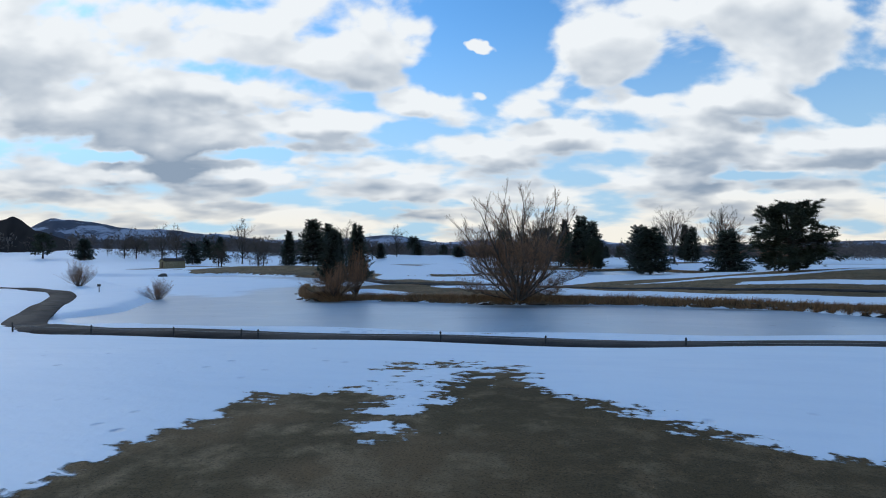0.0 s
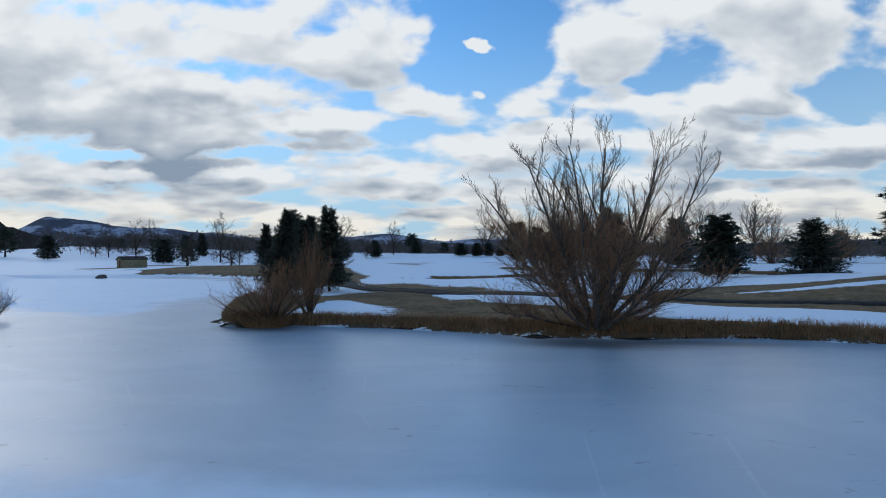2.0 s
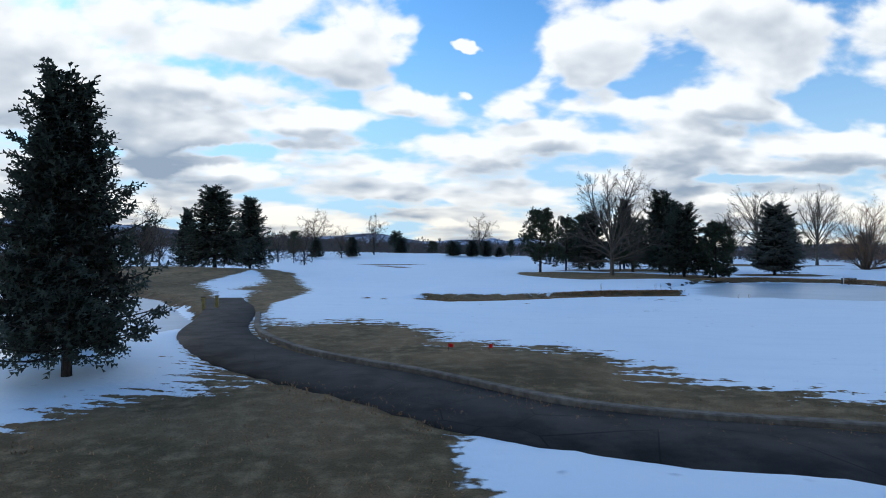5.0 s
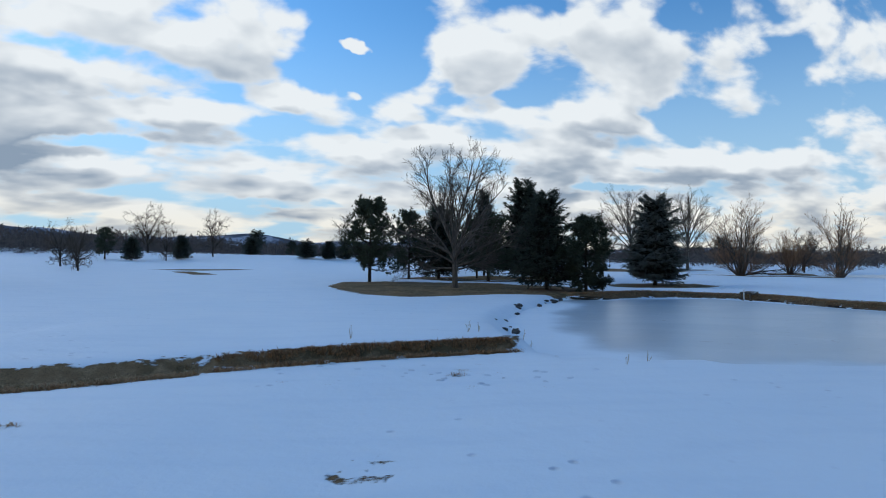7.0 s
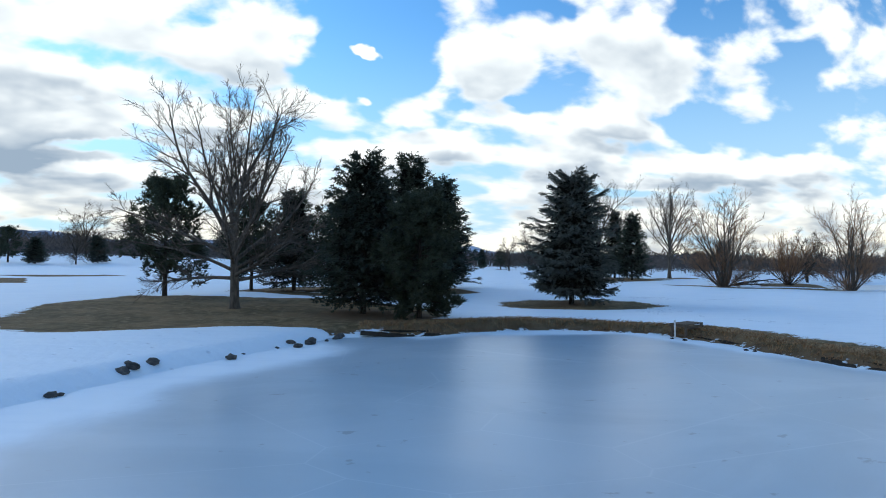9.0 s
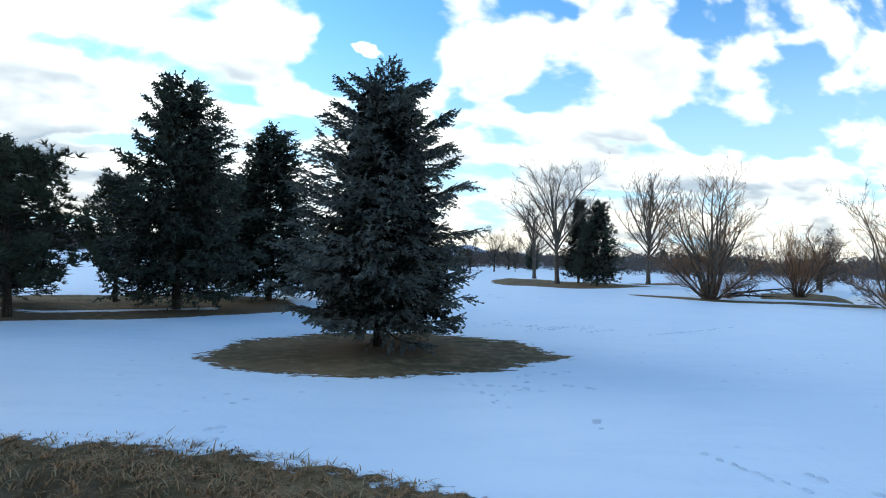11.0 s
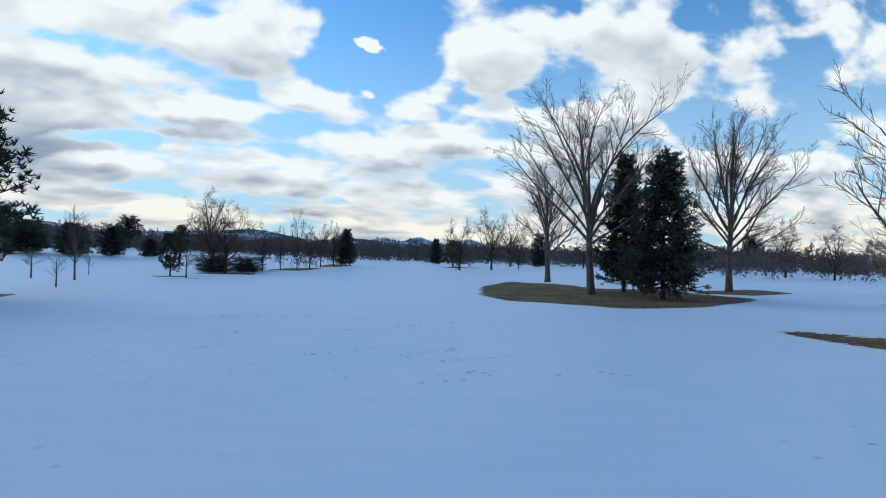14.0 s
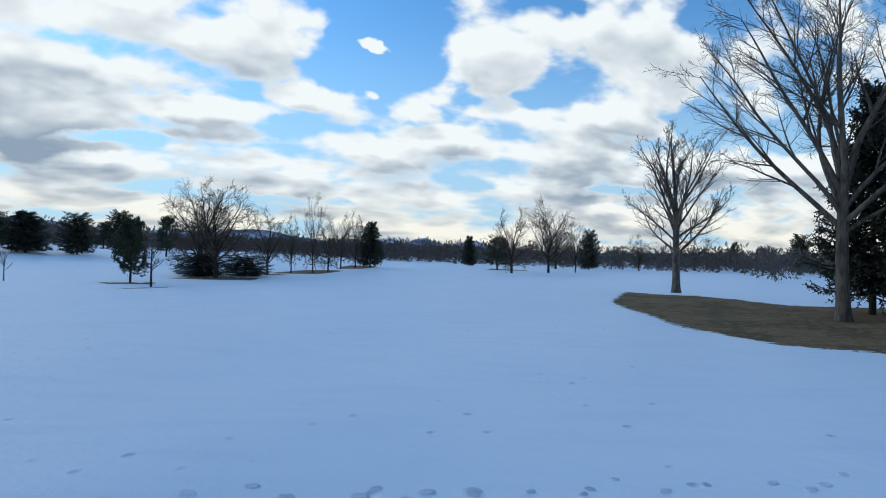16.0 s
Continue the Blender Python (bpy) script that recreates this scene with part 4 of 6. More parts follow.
FANS = {
    "willow": dict(seed=12, trunk=0, limbs=(23, 0, 0, 82, 2, 0.055), heights=[0.4, 1.2, 3.0, 5.0, 7.0, 8.6, 9.6, 10.0], widths=[4.4, 5.0, 5.6, 5.9, 5.3, 3.9, 2.2, 1.0], stout=0.26,
                   levels=[(9, 0.22, 30, 0.40, 0.20, 8, 0.06, 0.50, 0.012), (7, 0.12, 27, 0.44, 0.22, 5, 0.06, 0.45, 0.008), (5, 0.1, 27, 0.5, 0.22, 2, 0.06, 0.3, 0.0062), (2, 0.1, 25, 0.6, 0.22, 2, 0.05, 0.3, 0.0052)],
                   shoots=(2700, 2.0, 0.0095, 0.9, 5.0)),
    "willow_light": dict(seed=31, trunk=0, limbs=(19, 0, 0, 62, 2, 0.02), heights=[0.6, 1.6, 3.2, 5.2, 7.2, 8.8, 9.6, 10.0], widths=[2.4, 3.4, 4.2, 4.8, 4.6, 3.6, 2.4, 1.0], stout=0.25,
                         levels=[(9, 0.22, 36, 0.40, 0.09, 7, 0.05, 0.40, 0.013), (6, 0.12, 34, 0.46, 0.12, 4, 0.06, 0.35, 0.011), (5, 0.1, 32, 0.6, 0.14, 2, 0.06, 0.3, 0.010)],
                         shoots=(620, 1.9, 0.012, 0.9, 3.4)),
    "broad": dict(seed=36, trunk=3.4, limbs=(20, 1.3, 3.4, 86, 3, 0.012), heights=[0.8, 2.0, 4.0, 6.0, 7.8, 9.2, 10.0], widths=[4.4, 5.3, 5.8, 5.6, 4.8, 3.3, 1.4], stout=0.23,
                  levels=[(11, 0.2, 38, 0.40, 0.02, 6, 0.06, 0.45, 0.011), (9, 0.12, 36, 0.46, 0.04, 4, 0.07, 0.4, 0.008), (6, 0.1, 36, 0.55, 0.04, 2, 0.08, 0.3, 0.0068)]),
    "tall": dict(seed=58, trunk=5.6, limbs=(18, 2.4, 5.6, 54, 2, 0.035), heights=[2.0, 3.6, 5.4, 7.2, 8.6, 9.6, 10.0], widths=[1.4, 2.4, 3.0, 3.1, 2.6, 1.6, 0.7], stout=0.22,
                 levels=[(9, 0.2, 36, 0.38, 0.06, 6, 0.05, 0.45, 0.009), (7, 0.12, 34, 0.44, 0.08, 3, 0.06, 0.4, 0.0075), (5, 0.1, 34, 0.55, 0.08, 2, 0.07, 0.3, 0.0062)]),
    "tall_b": dict(seed=19, trunk=4.6, limbs=(20, 2.0, 4.6, 68, 2, 0.035), heights=[1.6, 3.2, 5.2, 7.2, 8.6, 9.5, 10.0], widths=[2.8, 3.6, 4.0, 3.9, 3.2, 2.2, 1.0], stout=0.20,
                   levels=[(10, 0.2, 36, 0.38, 0.06, 6, 0.05, 0.45, 0.008), (8, 0.12, 34, 0.44, 0.08, 3, 0.06, 0.4, 0.006), (5, 0.1, 34, 0.55, 0.08, 2, 0.07, 0.3, 0.005)]),
    "twin": dict(seed=41, trunk=4.0, limbs=(15, 2.4, 4.0, 44, 2, 0.004), heights=[3.0, 4.6, 6.2, 7.6, 8.8, 9.6, 10.0], widths=[2.0, 3.1, 3.8, 4.0, 3.6, 2.6, 1.3], stout=0.185,
                 levels=[(9, 0.26, 38, 0.40, 0.05, 6, 0.06, 0.45, 0.008), (8, 0.12, 36, 0.46, 0.06, 4, 0.07, 0.4, 0.006), (5, 0.1, 36, 0.55, 0.05, 2, 0.08, 0.3, 0.0048)], tilt=-0.05),
    "far_a": dict(seed=37, trunk=3.2, limbs=(13, 1.6, 3.2, 78, 3, 0.0), heights=[1.2, 2.8, 4.8, 6.8, 8.4, 9.5, 10.0], widths=[2.6, 3.5, 4.0, 3.9, 3.1, 2.0, 0.9], stout=0.24,
                  levels=[(6, 0.12, 44, 0.44, 0.02, 4, 0.06, 0.35, 0.022), (5, 0.05, 40, 0.6, 0.04, 2, 0.07, 0.3, 0.018), (5, 0.05, 38, 0.85, 0.04, 2, 0.07, 0.3, 0.015)]),
    "far_b": dict(seed=57, trunk=2.6, limbs=(13, 1.2, 2.6, 86, 5, 0.0), heights=[1.0, 2.4, 4.4, 6.4, 8.2, 9.4, 10.0], widths=[3.0, 3.8, 4.2, 4.0, 3.2, 2.1, 1.0], stout=0.26,
                  levels=[(6, 0.12, 44, 0.44, 0.02, 4, 0.06, 0.35, 0.022), (5, 0.05, 40, 0.6, 0.04, 2, 0.07, 0.3, 0.018), (5, 0.05, 38, 0.85, 0.04, 2, 0.07, 0.3, 0.015)]),
}


def bare_tree_parts(seed, kind):
    """Wood of a leafless tree about 10 m high: lists of tubes for trunk, branches and twigs."""
    if kind in FANS:
        return fan_parts(**FANS[kind])
    rng = np.random.default_rng(seed)
    if kind == "sapling":
        p, r = stems(rng, [(0, 0, -0.1)], [(0.02, 0.0, 1)], [7.5], [0.16], 7, 0.02, 0, 0.3)
        l0, r0 = grow(rng, p, r, 15, 0.40, 46, 0.50, 0.25, 4, 0.10, 0.5, 0.4, 0.045, 0.45)
        l1, r1 = grow(rng, l0, r0, 4, 0.2, 40, 0.5, 0.2, 3, 0.12, 0.6, 0.5, 0.03)
        return [(p, r, 7)], [(l0, r0, 4), (l1, r1, 3)], []
    # shrub: many slender stems from one foot
    B = 60
    a, lean = rng.random(B) * 6.283, np.radians(6 + 58 * rng.random(B) ** 1.2)
    d = np.stack([np.cos(a) * np.sin(lean), np.sin(a) * np.sin(lean), np.cos(lean)], -1)
    p, r = stems(rng, np.stack([np.cos(a) * 0.5, np.sin(a) * 0.5, np.full(B, -0.2)], -1) * rng.random((B, 1)), d, 6.5 + 3.5 * rng.random(B), 0.05 + 0.05 * rng.random(B), 7, 0.09, 0.04, 0.3)
    l1, r1 = grow(rng, p, r, 7, 0.2, 30, 0.5, 0.35, 4, 0.12, 0.55, 0.4, 0.02)
    l2, r2 = grow(rng, l1, r1, 5, 0.15, 34, 0.5, 0.25, 3, 0.14, 0.6, 0.5, 0.014)
    return [(p, r, 4)], [(l1, r1, 3)], [(l2, r2, 3)]


def tuft_quads(count, rng, kind):
    """Needles of one twig along +x (length 1), as triangles: count x 3 x 3."""
    x = (np.arange(count) + rng.random(count)) / count
    a = np.arange(count) * 2.4 + rng.random(count)
    out = np.stack([np.zeros(count), np.cos(a), np.sin(a) * 0.8], -1)
    tri = np.zeros((count, 3, 3))
    if kind == "brush":
        reach = 1.0 - 0.55 * x ** 2
        half = 0.15
        tri[:, 0] = np.stack([x - half, 0 * x, 0 * x], -1)
        tri[:, 1] = np.stack([x + half, 0 * x, 0 * x], -1)
        tri[:, 2] = out * reach[:, None] + np.stack([x + 0.13, 0 * x, 0 * x], -1)
    else:
        way = unit(rng.normal(size=(count, 3)) + np.array([0.8, 0, 0.25]))
        side = unit(np.cross(way, rng.normal(size=(count, 3)))) * 0.085
        tri[:, 0], tri[:, 1], tri[:, 2] = side, -side, way
    return tri


def place_tufts(tri, pos, way, length, width):
    """Copies a tuft to every place: one island of triangles each."""
    ref = np.where(np.abs(way[:, 2:3]) > 0.9, np.array([1.0, 0, 0]), np.array([0, 0, 1.0]))
    side = unit(np.cross(ref, way))
    up = np.cross(way, side)
    t = tri.reshape(-1, 3)
    v = pos[:, None] + t[None, :, 0:1] * (way * length[:, None])[:, None] + t[None, :, 1:2] * (side * width[:, None])[:, None] + t[None, :, 2:3] * (up * width[:, None])[:, None]
    v = v.reshape(-1, 3)
    return v, np.arange(len(v)).reshape(-1, 3)


def spruce_parts(seed, tiers, per, axes, twigs, needles, size, plump=0.3, blunt=0.0, hang=-0.5, outline=None, inner=36, loose=0.22):
    """Spruce 10 m high, crown radius 3.3 m: tiers of boughs with flat, drooping sprays."""
    rng = np.random.default_rng(seed)
    H, R = 10.0, 3.3
    trunk, tr = stems(rng, [(0, 0, -0.2)], [(0.0, 0.0, 1)], [H + 0.1], [0.21], 12, 0.006, 0, 0.08)
    count = (per * np.interp(np.arange(tiers) / tiers, [0, 0.5, 1], [1.15, 1.0, 0.5])).astype(int)
    tier = np.repeat(np.arange(tiers), count)
    branches = len(tier)
    h = 0.105 + 0.885 * ((tier + rng.normal(size=branches) * loose) / tiers)
    h = np.clip(h, 0.07, 0.985)
    a = np.arange(branches) * 2.39996 + rng.normal(size=branches) * 0.3
    shape = np.interp(h, [0, 0.1, 0.22, 0.45, 0.65, 0.8, 0.9, 1], [0.40, 0.76, 1.0, 0.86, 0.65, 0.43, 0.25, 0.02])
    if outline:
        shape = np.interp(h, *outline)
    shape = shape + blunt * np.interp(h, [0.3, 0.75, 0.92, 1], [0, 0.22, 0.22, 0.03])
    length = R * shape * rng.uniform(0.66, 1.12, branches) + 0.05
    length *= 1 + 0.09 * np.sin(a * 2 + seed) + 0.08 * np.sin(tier * 2.1 + a)
    length = np.minimum(length, R * shape * 1.10 + 0.05)
    s = np.linspace(0, 1, 5)
    slope = np.interp(h, [0, 0.35, 0.8, 1], [-0.20, -0.16, 0.22, 0.75]) + rng.normal(size=branches) * 0.08
    curl = np.interp(h, [0, 0.5, 1], [0.26, 0.22, 0.1])
    out = length[:, None] * s
    paths = np.stack([np.cos(a)[:, None] * out, np.sin(a)[:, None] * out, h[:, None] * H + length[:, None] * (slope[:, None] * s + curl[:, None] * s ** 2.2)], -1)
    radii = (0.012 + 0.011 * length)[:, None] * np.linspace(1, 0.35, 5)
    # side sprays: axes to either hand of each bough, hung with short twigs
    which = np.repeat(np.arange(branches), axes)
    t = np.clip(np.tile((np.arange(axes) + 0.6) / axes, branches) + rng.normal(size=len(which)) * 0.03, 0.06, 0.99)
    f = t * 4
    i = np.minimum(f.astype(int), 3)
    k = (f - i)[:, None]
    pos = paths[which, i] * (1 - k) + paths[which, i + 1] * k
    tang = unit(paths[which, i + 1] - paths[which, i])
    side = unit(np.cross(tang, np.array([0, 0, 1.0]))) * np.where(np.arange(len(which)) % 2, 1, -1)[:, None]
    spread = np.radians(rng.uniform(35, 68, len(which)))[:, None] * (1.05 - 0.5 * t[:, None])
    way = unit(tang * np.cos(spread) + side * np.sin(spread) + np.array([0, 0, 1.0]) * rng.normal(-0.10, 0.10, (len(which), 1)))
    reach = (0.25 + length[which] * 0.33) * (1.12 - 0.75 * t) * rng.uniform(0.7, 1.2, len(which))
    n = np.repeat(np.arange(len(which)), twigs)
    u = np.tile((np.arange(twigs) + 0.5) / twigs, len(which)) + rng.normal(size=len(n)) * 0.05
    spot = pos[n] + way[n] * (reach[n] * u)[:, None] + np.array([0, 0, -0.10]) * (reach[n] * u ** 2)[:, None]
    point = unit(way[n] * 0.8 + tang[n] * 0.5 + rng.normal(size=(len(n), 3)) * 0.3 + np.array([0, 0, hang]) * rng.random((len(n), 1)))
    ln = size * rng.uniform(0.6, 1.35, len(n))
    tri = tuft_quads(needles, rng, "brush")
    foliage = [place_tufts(tri, spot, point, ln, ln * plump)]
    # filler twigs round the trunk; the crown's inner shade is their dark colour
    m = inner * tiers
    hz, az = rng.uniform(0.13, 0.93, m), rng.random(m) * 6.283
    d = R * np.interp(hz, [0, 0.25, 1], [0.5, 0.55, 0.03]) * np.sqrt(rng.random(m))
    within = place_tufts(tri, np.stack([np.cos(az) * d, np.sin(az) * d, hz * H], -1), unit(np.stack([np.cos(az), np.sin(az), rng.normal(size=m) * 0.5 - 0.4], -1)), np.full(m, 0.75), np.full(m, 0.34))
    # leading shoots on every bough
    lead = paths[:, 4] - paths[:, 3]
    foliage.append(place_tufts(tri, paths[:, 4] - unit(lead) * size * 0.4, unit(lead + np.array([0, 0, 0.05])), np.full(branches, size * 1.3), np.full(branches, size * plump)))
    return (trunk, tr), (paths, radii), foliage, within


def pine_parts(seed, limbs, tufts, needles, low=0.16, size=0.36):
    """Pine 10 m high, crown radius 3.3 m, with needle tufts in clumps."""
    rng = np.random.default_rng(seed)
    trunk, tr = stems(rng, [(0, 0, -0.2)], [(0.02, 0.01, 1)], [9.6], [0.22], 10, 0.025, 0, 0.22)
    u = (np.arange(limbs) + rng.random(limbs)) / limbs
    h = low + (0.97 - low) * u
    a = np.arange(limbs) * 2.39996 + rng.normal(size=limbs) * 0.5
    length = 3.3 * np.interp(h, [0.1, 0.22, 0.5, 0.8, 1], [0.72, 0.98, 0.95, 0.62, 0.16]) * rng.uniform(0.60, 1.12, limbs)
    s = np.linspace(0, 1, 5)
    slope = np.interp(h, [0, 0.4, 1], [-0.12, 0.18, 0.9]) + rng.normal(size=limbs) * 0.15
    axis_x = np.interp(h * 10, trunk[0, :, 2], trunk[0, :, 0])
    paths = np.stack([axis_x[:, None] + np.cos(a)[:, None] * length[:, None] * s, np.sin(a)[:, None] * length[:, None] * s, h[:, None] * 9.4 + length[:, None] * (slope[:, None] * s + 0.12 * s ** 2)], -1)
    paths[:, 1:4] += rng.normal(size=(limbs, 3, 3)) * 0.08
    radii = (0.02 + 0.016 * length)[:, None] * np.linspace(1, 0.35, 5)
    l1, r1 = grow(rng, paths, radii, 6, 0.25, 52, 0.42, 0.55, 3, 0.15, 0.6, 0.5, 0.012)
    ends = np.concatenate([l1, l1[:, 1:2].repeat(3, 1)], 0)[: len(l1)]
    which = np.repeat(np.arange(len(l1)), tufts)
    t = rng.uniform(0.25, 1.0, len(which))[:, None]
    pos = ends[which, 0] * (1 - t) + ends[which, 2] * t + rng.normal(size=(len(which), 3)) * np.array([0.16, 0.16, 0.24])
    way = unit(unit(ends[which, 2] - ends[which, 0]) + rng.normal(size=pos.shape) * 0.5 + np.array([0, 0, 0.35]))
    sz = size * rng.uniform(0.7, 1.25, len(which))
    tri = tuft_quads(needles, rng, "burst")
    return (trunk, tr), [(paths, radii, 4), (l1, r1, 3)], [place_tufts(tri, pos, way, sz, sz)]


PROTOTYPES = {}
TREE_SORTS = {
    # sort: builder, arguments, materials (wood, fine wood, foliage or shoots), name
    "blue_spruce": ("spruce", dict(seed=11, tiers=17, per=12, axes=13, twigs=8, needles=10, size=0.30, plump=0.25, blunt=0.0, hang=-1.1, inner=60, loose=0.30, outline=((0, 0.06, 0.14, 0.3, 0.46, 0.62, 0.78, 0.9, 0.97, 1), (0.5, 0.78, 0.92, 1.0, 0.98, 0.80, 0.60, 0.42, 0.26, 0.04))), (BARK_DARK, BARK_DARK, NEEDLE_BLUE), "spruce_tree"),
    "spruce_near": ("spruce", dict(seed=3, tiers=17, per=10, axes=7, twigs=4, needles=6, size=0.52, plump=0.34, inner=44, loose=0.24, outline=((0, 0.06, 0.16, 0.3, 0.5, 0.7, 0.85, 0.95, 1), (0.5, 0.84, 1.0, 0.98, 0.80, 0.57, 0.36, 0.18, 0.03))), (BARK_DARK, BARK_DARK, NEEDLE_DARK), "spruce_tree"),
    "spruce_slim": ("spruce", dict(seed=8, tiers=18, per=9, axes=7, twigs=4, needles=6, size=0.50, plump=0.34, inner=44, loose=0.22, outline=((0, 0.06, 0.16, 0.3, 0.5, 0.7, 0.85, 0.95, 1), (0.5, 0.85, 1.0, 0.92, 0.72, 0.48, 0.28, 0.13, 0.02))), (BARK_DARK, BARK_DARK, NEEDLE_DARK), "spruce_tree"),
    "spruce_far": ("spruce", dict(seed=5, tiers=17, per=9, axes=4, twigs=3, needles=6, size=0.82, plump=0.45, blunt=0.0), (BARK_DARK, BARK_DARK, NEEDLE_DARK), "spruce_tree"),
    "spruce_round": ("spruce", dict(seed=21, tiers=15, per=10, axes=5, twigs=3, needles=6, size=0.75, plump=0.38, blunt=1.2), (BARK_DARK, BARK_DARK, NEEDLE_DARK), "spruce_tree"),
    "pine": ("pine", dict(seed=4, limbs=52, tufts=7, needles=12, size=0.42), (BARK_DARK, BARK_DARK, NEEDLE_PINE), "pine_tree"),
    "pine_near": ("pine", dict(seed=9, limbs=64, tufts=8, needles=13, low=0.05, size=0.46), (BARK_DARK, BARK_DARK, NEEDLE_PINE), "pine_tree"),
    "pine_far": ("pine", dict(seed=14, limbs=30, tufts=6, needles=8, size=0.55), (BARK_DARK, BARK_DARK, NEEDLE_PINE), "pine_tree"),
    "willow": ("bare", dict(seed=34, kind="willow"), (BARK_GREY, TWIG_BROWN, TWIG_RED), "willow_tree"),
    "willow_b": ("bare", dict(seed=7, kind="willow_light"), (BARK_GREY, TWIG_BROWN, TWIG_RED), "willow_tree"),
    "broad": ("bare", dict(seed=36, kind="broad"), (BARK_GREY, TWIG_GREY, TWIG_GREY), "bare_tree"),
    "tall": ("bare", dict(seed=58, kind="tall"), (BARK_GREY, TWIG_GREY, TWIG_GREY), "bare_tree"),
    "tall_b": ("bare", dict(seed=19, kind="tall_b"), (BARK_GREY, TWIG_GREY, TWIG_GREY), "bare_tree"),
    "twin": ("bare", dict(seed=41, kind="twin"), (BARK_GREY, TWIG_GREY, TWIG_GREY), "bare_tree"),
    "far_a": ("bare", dict(seed=37, kind="far_a"), (BARK_DARK, TWIG_BROWN, TWIG_BROWN), "bare_tree"),
    "far_b": ("bare", dict(seed=57, kind="far_b"), (BARK_DARK, TWIG_BROWN, TWIG_BROWN), "bare_tree"),
    "sapling": ("bare", dict(seed=29, kind="sapling"), (BARK_DARK, TWIG_BROWN, TWIG_BROWN), "sapling_tree"),
    "shrub": ("bare", dict(seed=37, kind="shrub"), (TWIG_BROWN, TWIG_RED, TWIG_RED), "willow_shrub"),
}


def tree(sort, x, y, h, r, turn, label, group="", lean=(0, 0), category="tree"):
    """Plants a tree of height h and crown radius r."""
    z = float(ground_height(x, y)) - 0.02
    if sort in PROTOTYPES:
        proto, size = PROTOTYPES[sort]
        s = Matrix.Diagonal((r / size[0] / proto.scale[0], r / size[0] / proto.scale[1], h / size[1] / proto.scale[2], 1))
        ob = copy_thing(proto, pose(x, y, z, lean[0], lean[1], turn) @ s)
        return tagged(ob, label, category, group)
    how, args, mats, name = TREE_SORTS[sort]
    ob = base(name, x, y, z, turn, label, category, group)
    ob.matrix_basis = pose(x, y, z, lean[0], lean[1], turn)
    if how == "bare":
        wood, fine, shoots = bare_tree_parts(**args)
        pts = np.concatenate([p.reshape(-1, 3) for p, _, _ in wood + fine + shoots])
        size = (np.percentile(np.hypot(pts[:, 0], pts[:, 1]), 97), np.percentile(pts[:, 2], 99.7))
        for label_, group_, mat in (("trunk", wood, mats[0]), ("crown", fine, mats[1]), ("twig_fringe", shoots, mats[2])):
            if not group_:
                continue
            v, f = join([tubes(*g) for g in group_ if len(g[0])])
            solid(label_, v, f, mat, ob, smooth=True)
    else:
        trunk, limbs, leaves, *within = spruce_parts(**args) if how == "spruce" else pine_parts(**args)
        size = (3.3, 10.0)
        solid("trunk", *(lambda v, f: (v, [f]))(*tubes(*trunk, 8)), mats[0], ob, smooth=True)
        v, f = join([tubes(*limbs, 4)] if how == "spruce" else [tubes(*g) for g in limbs])
        solid("bough_frame", v, f, mats[1], ob)
        v, f = join(leaves)
        solid("crown", v, f, mats[2], ob)
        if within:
            solid("inner_foliage", within[0][0], [within[0][1]], INNER_TWIG_SHADE, ob)
    ob.scale = (r / size[0], r / size[0], h / size[1])
    PROTOTYPES[sort] = (ob, size)
    return ob


SPRUCE, PINE, BARE_TREE = "dark green spruce standing in a snow-free ring", "dark pine with clumped needles beside the frozen pond", "leafless deciduous tree standing in snow"
# beside the first pond
tree("willow", 4.05, 48.0, 9.5, 5.5, 40, "large leafless willow with many stems on the pond bank")
tree("shrub", -12.7, 49.8, 3.5, 2.9, 0, "red-brown leafless willow shrub on the pond's bank", "willow shrubs", category="shrub")
tree("shrub", -11.2, 51.4, 4.7, 1.5, 30, "upright red-brown willow shoots beside a dark spruce", "willow shrubs", category="shrub")
tree("shrub", -30.5, 49.5, 2.3, 1.5, 70, "small leafless willow shrub standing in snow", "willow shrubs", category="shrub")
tree("shrub", -50.6, 61.8, 3.4, 2.0, 140, "small leafless willow shrub standing in snow", "willow shrubs", category="shrub")
tree("spruce_slim", -17.6, 60.5, 6.8, 1.5, 20, "slender dark spruce with a leaning top", "spruces on the peninsula", (0, 7))
tree("spruce_slim", -17.3, 69.9, 7.7, 2.1, 110, "dark spruce near the pond bank", "spruces on the peninsula")
tree("spruce_slim", -21.3, 73.5, 7.3, 1.8, 200, "dark spruce near the pond bank", "spruces on the peninsula")
tree("spruce_slim", -61.3, 143.0, 10.2, 2.7, 70, "dark spruce beyond the pond", "spruces on the peninsula")
tree("spruce_far", 22.4, 94.6, 7.4, 3.5, 10, "grey-green broad conifer beyond the cart path")
tree("pine_near", 37.0, 79.5, 8.6, 4.9, 80, "large dark broad pine on the brown knoll")
tree("spruce_near", 36.8, 104.5, 8.6, 3.8, 60, "dark spruce beyond the cart path")
# pair beyond the second path
tree("spruce_near", -49.2, 130.6, 11.2, 4.6, 150, "broad dark conifer beside the second pond path", "conifer pair")
tree("spruce_slim", -49.7, 141.6, 11.8, 3.7, 30, "dark conifer beside its broader neighbour", "conifer pair")
